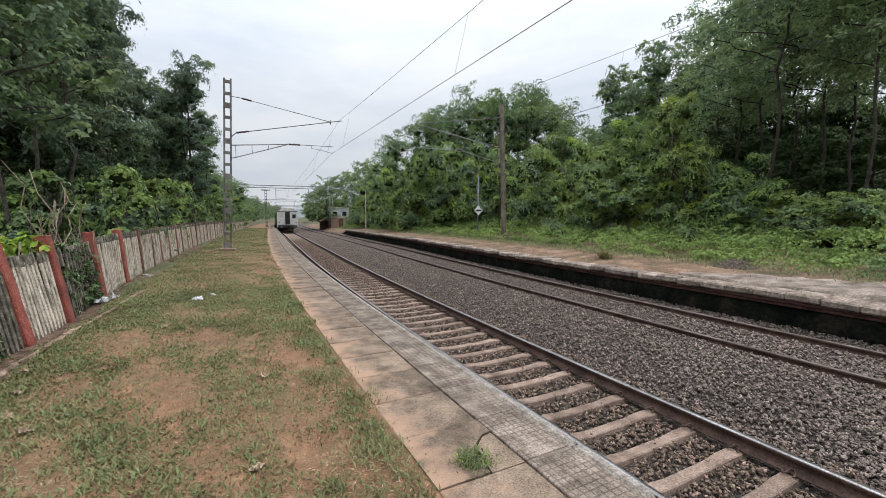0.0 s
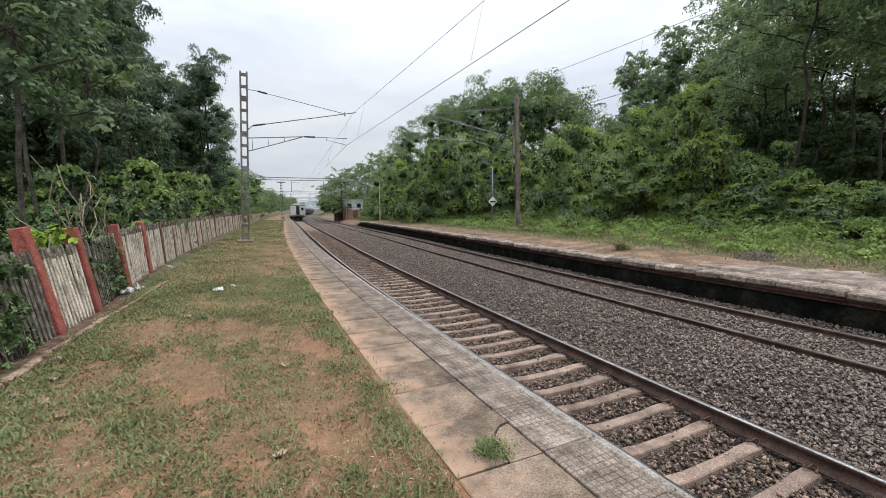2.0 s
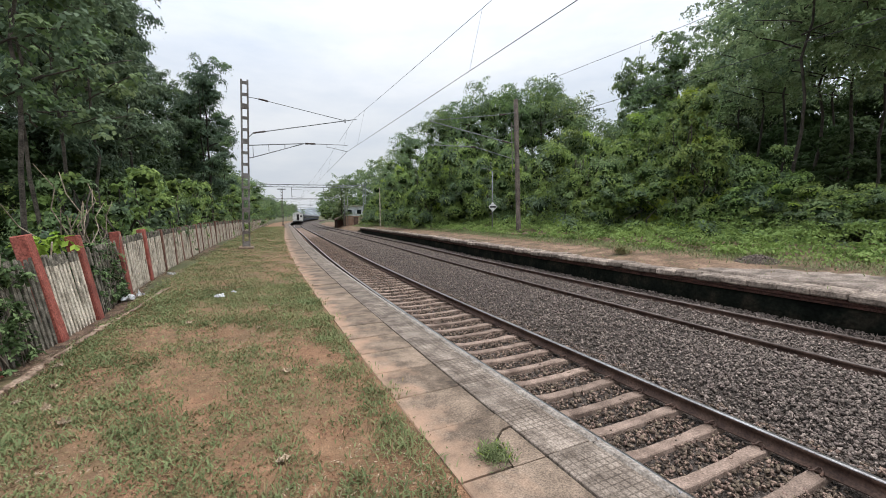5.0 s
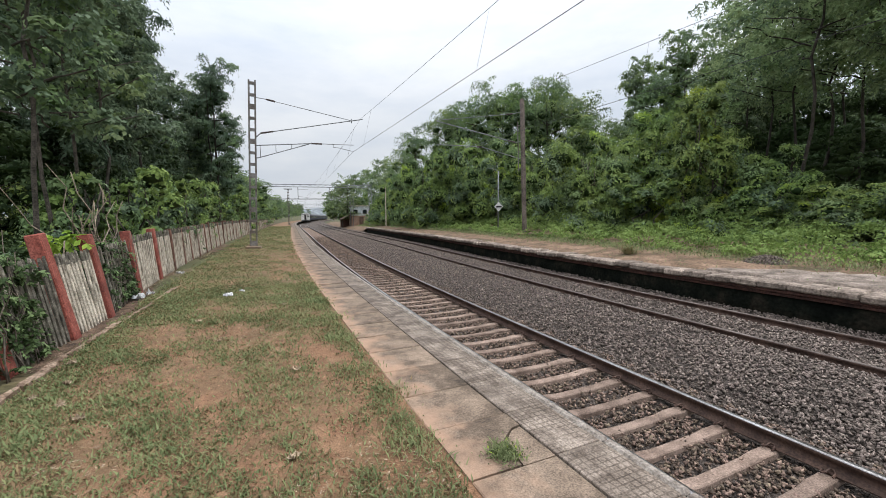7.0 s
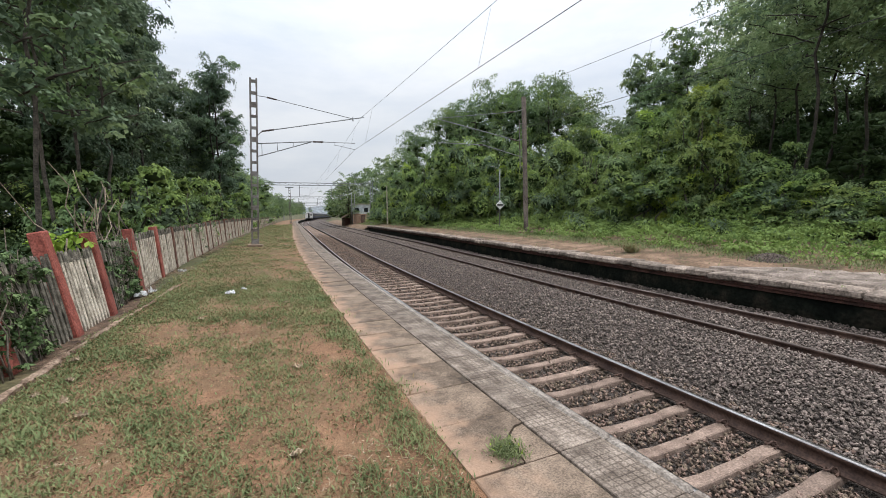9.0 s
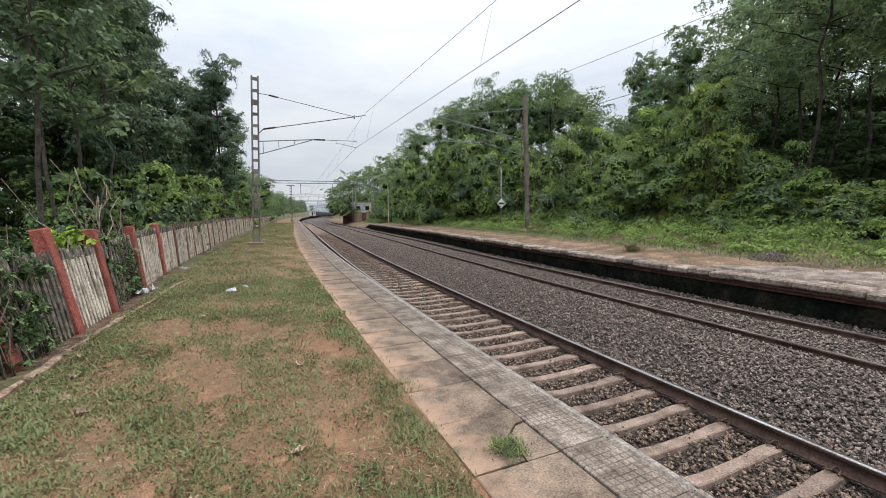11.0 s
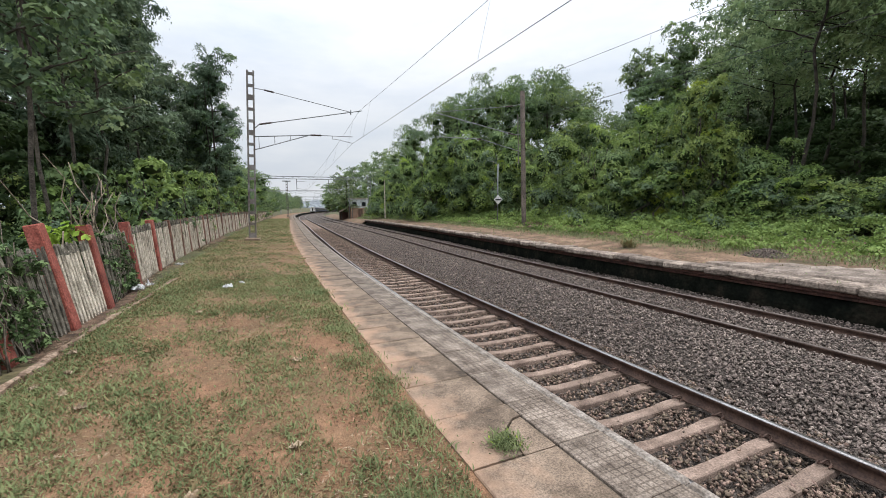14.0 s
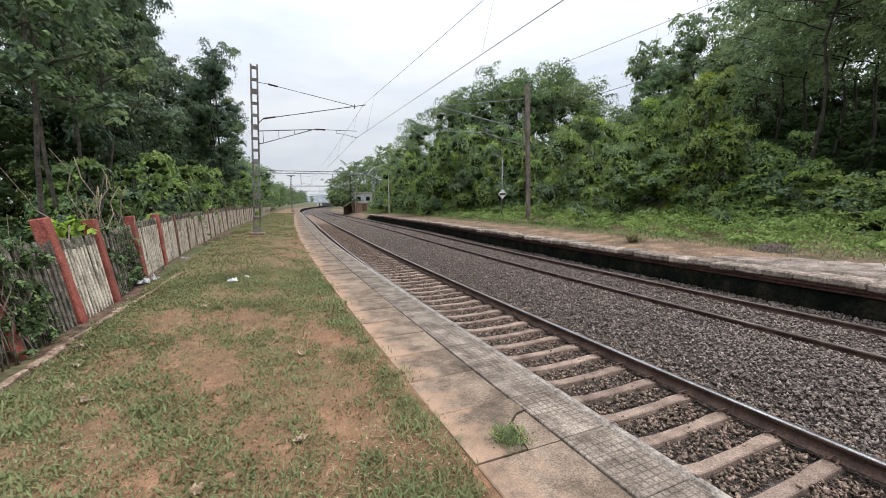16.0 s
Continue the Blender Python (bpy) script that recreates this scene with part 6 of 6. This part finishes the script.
c0 = line(11.9, -3.6, -0.1)
root = thing("dry_stalks", Matrix.Translation(c0), "bundle of tall dry leafless stalks behind the fence", "plant")
for k in range(13):
    part("stalk", tubes("stalk", [limb((r_.normal() * 0.15, r_.normal() * 0.25, 0), (r_.normal() * 0.5, r_.normal() * 1.0, r_.uniform(1.8, 2.9)), 0.02, 0.008, k, 0.18)], M["twig"], 5), None, root)

_d = np.random.default_rng(50)
grass_blades("leaf_litter", line(3 + 22 * _d.random(9000) ** 1.3, -2.85 + 0.62 * _d.random(9000) ** 0.8, -0.1), 0.03, 0.1, [M["dead_leaf"], M["earth"]], 0.55, 51, "dark dead leaves and twigs along the fence foot", 0.04, 1.6)

# the broken stone edging at the foot of the fence
r_ = random.Random(12)
at = 3.4
while at < 11.0:
    long = r_.uniform(0.3, 0.75)
    s = at + long / 2
    at += long + r_.uniform(0.0, 0.05)
    off = float(np.interp(s, [3.4, 5.4, 6.9, 7.75, 9.2, 10.4], [-2.36, -2.23, -2.14, -2.08, -1.96, -1.9])) + r_.uniform(-0.015, 0.015)
    bm = block((0.085 + r_.uniform(-0.02, 0.02), long, 0.11), (0, 0, r_.uniform(-0.05, -0.032)), 0.02)
    bmesh.ops.subdivide_edges(bm, edges=[e for e in bm.edges if e.calc_length() > 0.2], cuts=3)
    for v in bm.verts:
        v.co += Vector((r_.uniform(-1, 1), r_.uniform(-1, 1), r_.uniform(-1, 1))) * 0.011
    me = bpy.data.meshes.new("edging_stone")
    bm.to_mesh(me)
    bm.free()
    me.materials.append(M["edging"])
    ob = new("edging_stone", me)
    ob.matrix_basis = on_line(s, off, 0.0, -3.5 + r_.uniform(-3, 3))
    tagged(ob, "soil-stained length of a low broken concrete edging", "edging stone", "edging stones")

# ---- litter ----
def crumpled(name, at, size, mat, label, seed, category):
    r = random.Random(seed)
    bm = bmesh.new()
    bmesh.ops.create_grid(bm, x_segments=6, y_segments=5, size=0.5)
    for v in bm.verts:
        v.co = Vector((v.co.x * size * (1 + r.uniform(-0.25, 0.25)), v.co.y * size * 0.7 * (1 + r.uniform(-0.3, 0.3)), abs(r.gauss(0, 0.22)) * size + 0.012))
    bmesh.ops.solidify(bm, geom=bm.faces[:], thickness=0.002)
    me = bpy.data.meshes.new(name)
    bm.to_mesh(me)
    bm.free()
    me.materials.append(mat)
    ob = new(name, me)
    ob.matrix_basis = on_line(*at, r.uniform(0, 360))
    return tagged(ob, label, category)


crumpled("plastic_bag", (10.3, -2.38, -0.06), 0.3, M["paper"], "crumpled white plastic bag by the fence foot", 1, "litter")
crumpled("plastic_bag", (10.65, -2.25, -0.05), 0.2, M["paper"], "crumpled white plastic bag by the fence foot", 2, "litter")
crumpled("paper_scrap", (9.45, -0.64, 0.0), 0.17, M["paper"], "white paper scrap on the worn grass", 3, "litter")
crumpled("paper_scrap", (9.9, -0.4, 0.0), 0.11, M["paper"], "white paper scrap on the worn grass", 4, "litter")
crumpled("paper_scrap", (13.6, -2.2, 0.0), 0.18, M["paper"], "white paper scrap on the worn grass", 5, "litter")
for k, (s, o) in enumerate([(4.25, -1.41), (4.62, -1.65), (5.2, -1.8), (4.9, -1.95), (5.9, -2.0), (6.6, 0.1), (4.6, 0.35), (2.9, 0.2), (7.4, -0.9), (8.1, 0.4), (2.6, -0.4), (6.1, -0.5)]):
    crumpled("dead_leaf", (s, o, -0.005), 0.085, M["dead_leaf"], "curled dry brown leaf on the grass", 20 + k, "leaf")

# ---- far platform furniture ----
sign = thing("platform_sign", on_line(26.5, 15.46, 0.3), "white diamond sign on a slim grey lamp post", "sign")
v, f = tube([(0, 0, -0.1), (0, 0, 4.35)], [0.05, 0.04], 8)
part("pole", mesh("pole", v, f, M["galv"], smooth=True), None, sign)
v, f = tube([(0, 0, 4.3), (-0.35, 0, 4.5), (-0.8, 0, 4.55)], 0.02, 6)
part("lamp_arm", mesh("lamp_arm", v, f, M["galv"]), None, sign)
part("board", block((0.5, 0.03, 0.5), (0, -0.07, 1.78), 0.0, Matrix.Rotation(radians(45), 4, "Y")), M["white"], sign)
part("board_bar", block((0.5, 0.02, 0.12), (0, -0.09, 1.78)), M["ink"], sign, "black bar of unreadable writing")

pole = thing("lamp_post", on_line(54.0, 13.2, 0.3), "slim pale concrete lamp post on the platform", "lamp post")
v, f = tube([(0, 0, -0.1), (0, 0, 5.0)], [0.09, 0.06], 8)
part("pole", mesh("pole", v, f, M["fence"]), None, pole)


def house():
    """A small flat-roofed house: ochre plinth wall, pale upper wall, two service pipes at its corner."""
    root = thing("station_house", on_line(84.0, 12.95, -0.5), "small pale blue and ochre limewashed station house", "house")
    part("wall", block((3.5, 4.0, 2.2), (1.75, 2.0, 1.1), 0.02), M["wash_ochre"], root)
    part("wall", block((3.44, 3.94, 1.95), (1.75, 2.0, 3.17), 0.02), M["wash_blue"], root)
    part("roof", block((3.9, 4.4, 0.16), (1.75, 2.0, 4.2), 0.02), M["fence"], root)
    for x in (0.75, 2.6):
        window = part("window", block((0.8, 0.06, 0.8), (x, 0.0, 3.0)), M["glass"], root)
        part("sill", block((0.95, 0.12, 0.07), (x, -0.03, 2.56)), M["fence"], window)
    part("door", block((0.85, 0.06, 1.95), (1.9, -0.02, 1.0)), M["tin"], root)
    for x, top in ((-0.35, 6.6), (0.25, 6.2)):
        part("pipe", tubes("pipe", [([(x, -0.4, 0), (x, -0.4, top)], 0.06)], M["galv"]), None, root)
    return root


def shed():
    root = thing("shed", on_line(84.5, 10.95, -0.75), "low open shed with a rusty tin roof", "shed")
    for x, top in ((0.15, 1.75), (1.85, 2.6)):
        for y in (0, 3):
            part("post", block((0.12, 0.12, top), (x, y, top / 2)), M["bark"], root)
    part("roof", block((2.5, 3.8, 0.05), (1.0, 1.5, 2.28), 0, Matrix.Rotation(radians(-27), 4, "Y")), M["tin"], root)
    part("back_wall", block((1.7, 0.1, 1.7), (1.0, 3.1, 0.85)), M["brick"], root)
    return root


house()
shed()

# a heap of gravel and a dry tuft on the far platform
r_ = np.random.default_rng(15)
n = 900
w, q = r_.random(n) * 6.28, r_.random(n) ** 0.5
px, py = np.cos(w) * q * 0.75, np.sin(w) * q * 1.3
pz = 0.24 * (1 - q ** 1.5)
cube = np.array([[x, y, z] for x in (-1, 1) for y in (-1, 1) for z in (-1, 1)], float)
v = cube[None] * (0.4 + 0.6 * r_.random((n, 8, 3))) * 0.035 + np.stack([px, py, pz], 1)[:, None]
quads = np.array([[0, 1, 3, 2], [4, 6, 7, 5], [0, 4, 5, 1], [2, 3, 7, 6], [0, 2, 6, 4], [1, 5, 7, 3]])
heap = new("gravel_heap", array_mesh("gravel_heap", v.reshape(-1, 3), (quads[None] + 8 * np.arange(n)[:, None, None]).reshape(-1, 4), M["ballast"]))
heap.matrix_basis = on_line(7.2, 14.0, 0.09) @ Matrix.Diagonal((0.7, 0.5, 1.0, 1))
tagged(heap, "low heap of grey gravel on dusty soil", "gravel heap", kind="stuff")


def apron():
    """Worn grey concrete left on the dusty platform, its rim broken."""
    r = np.random.default_rng(33)
    st = np.arange(-14, 7.6, 0.3)
    inner = 11.78 + 0 * st
    outer = np.interp(st, [-14, 3.5, 6.5, 7.6], [14.2, 13.9, 13.0, 12.0]) + r.normal(size=len(st)) * 0.12
    share = np.array([0, 0.02, 0.18, 0.36, 0.54, 0.72, 0.9, 1.0])
    cols = len(share)
    O = inner[:, None] + (outer - inner)[:, None] * share[None]
    S = np.repeat(st[:, None], cols, 1)
    z = np.interp(O, FAR_OFFS, FAR_TOPS) + 0.034 + 0.012 * wave(S, O, 0.8)
    z[:, -1] -= 0.07
    z[:, 0] -= 0.12
    V = line(S, O, z).reshape(-1, 3)
    i = np.arange((len(st) - 1) * cols).reshape(-1, cols)[:, :-1].ravel()
    F = np.stack([i, i + 1, i + cols + 1, i + cols], 1)
    part("paving", array_mesh("paving", V, F, M["rubble"]), None, far_platform, "worn grey concrete with a broken rim")


apron()
n = 260
grass_blades("dry_tuft", line(np.full(n, 11.5), np.full(n, 12.9), 0.03) , 0.2, 0.55, [M["straw"], M["grass"]], 0.4, 21, "dry grass tuft at the platform's edge", 0.13)
n = 650
grass_blades("weed_tuft", line(np.full(n, 2.3), np.full(n, 1.56), 0.0), 0.02, 0.065, [M["grass"], M["leaf_lime"]], 0.04, 22, "green weed tuft in a cracked slab", 0.065)
for s, o, n_, k in ((2.75, 0.96, 400, 1), (2.1, 0.75, 300, 2), (4.3, 0.96, 500, 3), (5.6, 0.96, 700, 4), (3.6, 1.12, 200, 5), (7.9, -1.6, 500, 6), (3.1, -1.6, 600, 7), (1.7, -1.55, 900, 10), (2.2, -1.85, 900, 11), (1.45, -1.15, 700, 12), (2.6, -2.0, 600, 13), (3.9, -1.75, 500, 14), (6.7, 1.0, 600, 8), (8.2, 1.0, 600, 9)):
    grass_blades("grass_tuft", line(np.full(n_, s), np.full(n_, o), -0.01), 0.02, 0.085, [M["grass"], M["straw"]], 0.15, 30 + k, "greener grass tuft beside the paving", 0.13)
r_ = np.random.default_rng(41)
n = 40000
s, o = -4 + 85 * r_.random(n) ** 1.1, 13.5 + 1.6 * r_.random(n) ** 0.7
o = np.where(r_.random(n) < 0.04, 11.6 + 3.6 * r_.random(n), o)
grass_blades("verge_grass", line(s, o, far_top(s, o)), 0.04, 0.17, [M["grass"], M["straw"]], 0.1, 42, "rough grass along the dusty platform", 0.3)

# ---- far distance ----
hv, hf = [], []
for i in range(41):
    w = radians(-40 + 2 * i * 1.2)
    top = 9 + 4 * math.sin(i * 0.7) + 3 * math.sin(i * 1.9)
    for d, z in ((850, -3), (880, top * 0.7), (960, top), (1100, -3)):
        hv.append((math.sin(w) * d, math.cos(w) * d, z))
for i in range(40):
    for k in range(3):
        hf.append((i * 4 + k, i * 4 + k + 1, i * 4 + k + 5, i * 4 + k + 4))
tagged(new("hill", mesh("hill", hv, hf, M["hill"], smooth=True)), "far wooded hill, its colour paled for haze", "hill", kind="structure")


# ---- loose stones, paving slabs ----
def off_sleepers(s, o, r):
    """Keep the stones in the cribs between the near track's sleepers, and off the rails."""
    f = (s - SLEEPER_START) / SLEEPER_GAP
    d = np.abs(f - np.round(f)) * SLEEPER_GAP
    return ((d > 0.125) | (o > TRACK_A + 1.42) | (r.random(len(s)) < np.where(np.abs(o - TRACK_A - 0.32 - 0.12 * np.sin(np.round(f) * 2.3)) < 0.2, 0.8, 0.05))) & (np.abs(o - TRACK_A - HALF_GAUGE) > 0.11) & (np.abs(o - TRACK_A + HALF_GAUGE) > 0.11)


def off_rails(s, o, r):
    return (np.abs(o - TRACK_B - HALF_GAUGE) > 0.1) & (np.abs(o - TRACK_B + HALF_GAUGE) > 0.1)


stones("ballast_stones", 36000, 0.3, 50, 3.0, 5.65, 0.046, M["ballast_rust"], "rust-dusted broken stones between the sleepers", 1, off_sleepers)
stones("ballast_stones", 82000, 0.5, 70, 5.3, 11.55, 0.05, M["ballast"], "loose grey broken ballast stones", 2, off_rails)

SLAB = 0.66
_r = random.Random(21)


def slab_mesh(width, bevel, mat):
    bm = block((width - 0.012, SLAB - 0.012, 0.07), (0, 0, -0.035), bevel)
    me = bpy.data.meshes.new("slab")
    bm.to_mesh(me)
    bm.free()
    me.materials.append(mat)
    return me


inner_mesh, tile_mesh = slab_mesh(JOINT - INNER, 0.008, M["slab"]), slab_mesh(EDGE - JOINT - 0.1, 0.006, M["tile"])
nose_mesh = slab_mesh(0.1, 0.022, M["nosing"])


def prism(points, low, high, mat, name):
    n = len(points)
    v = [(x, y, z) for z in (low, high) for x, y in points]
    f = [tuple(range(n))[::-1], tuple(range(n, 2 * n))] + [(k, (k + 1) % n, n + (k + 1) % n, n + k) for k in range(n)]
    return mesh(name, v, f, mat)


# one slab has lost a corner, whose sunken piece lies beside a weed
h, w = SLAB / 2 - 0.008, (JOINT - INNER) / 2 - 0.006
part("slab", prism([(-w, -h), (0.05, -h), (0.10, -0.02), (0.25, 0.10), (w, 0.12), (w, h), (-w, h)], -0.07, 0.0, M["slab"], "slab"), None, near_platform).matrix_basis = on_line(0.16 + SLAB * 3.5, (INNER + JOINT) / 2, -0.002)
piece = part("slab", prism([(0.065, -h), (w, -h), (w, 0.1), (0.25, 0.08), (0.12, -0.03)], -0.07, 0.0, M["slab"], "slab"), None, near_platform, "sunken broken corner piece")
piece.matrix_basis = on_line(0.16 + SLAB * 3.5, (INNER + JOINT) / 2, -0.009) @ pose(0, 0, 0, 1.0, 0.8, 1.0)
for i in range(-14, 98):
    s = 0.16 + SLAB * (i + 0.5)
    for name, me, o in (("slab", inner_mesh, (INNER + JOINT) / 2), ("tile", tile_mesh, (JOINT + EDGE - 0.1) / 2), ("nosing", nose_mesh, EDGE - 0.05)):
        if i == 3 and name == "slab":
            continue
        ob = new(name, me)
        ob.parent = near_platform
        k = 1.0 if name == "slab" else 0.25
        ob.matrix_basis = on_line(s, o, _r.uniform(-0.008, 0.004) * k) @ pose(0, 0, 0, _r.uniform(-0.5, 0.5) * k, _r.uniform(-0.6, 0.6) * k, _r.uniform(-0.4, 0.4) * k)
st = np.arange(0.16 + SLAB * 98, 330, 2.0)
for name, a, b, mat in (("paving", INNER, JOINT, M["slab"]), ("paving", JOINT + 0.006, EDGE - 0.1, M["tile"]), ("nosing", EDGE - 0.098, EDGE, M["nosing"])):
    part(name, sweep(name, [(a, 0), (b, 0), (b, -0.07), (a, -0.07)], st, mat), None, near_platform)

cop = None
for i in range(94):
    s = -4 + 0.66 * (i + 0.5)
    if cop is None:
        bm = block((0.74, 0.63, 0.17), (0.11, 0, -0.085), 0.035)
        cop = bpy.data.meshes.new("coping_stone")
        bm.to_mesh(cop)
        bm.free()
        cop.materials.append(M["coping"])
    ob = new("coping_stone", cop)
    ob.parent = far_platform
    ob.matrix_basis = on_line(s, FAR_EDGE + 0.23 + _r.uniform(-0.015, 0.015), FAR_Z + _r.uniform(-0.02, 0.025)) @ pose(0, 0, 0, _r.uniform(-1.6, 1.6), _r.uniform(-2, 2), _r.uniform(-1, 1))


# ---- motion: the train draws away along the near track ----
def motions():
    for i, ob in enumerate(train):
        rows = []
        for k in range(17):
            s = 71.0 + 14.0 * k + i * (COACH_LENGTH + COACH_GAP)
            a, b = line(s + 2, TRACK_A, RAIL_Z), line(s + COACH_LENGTH - 2, TRACK_A, RAIL_Z)
            turn = math.degrees(math.atan2(-(b[0] - a[0]), b[1] - a[1]))
            p = a - (b - a) / np.linalg.norm(b - a) * 2
            rows.append((float(k), pose(p[0], p[1], p[2], 0, 0, turn)))
        walk(ob, rows)


motions()
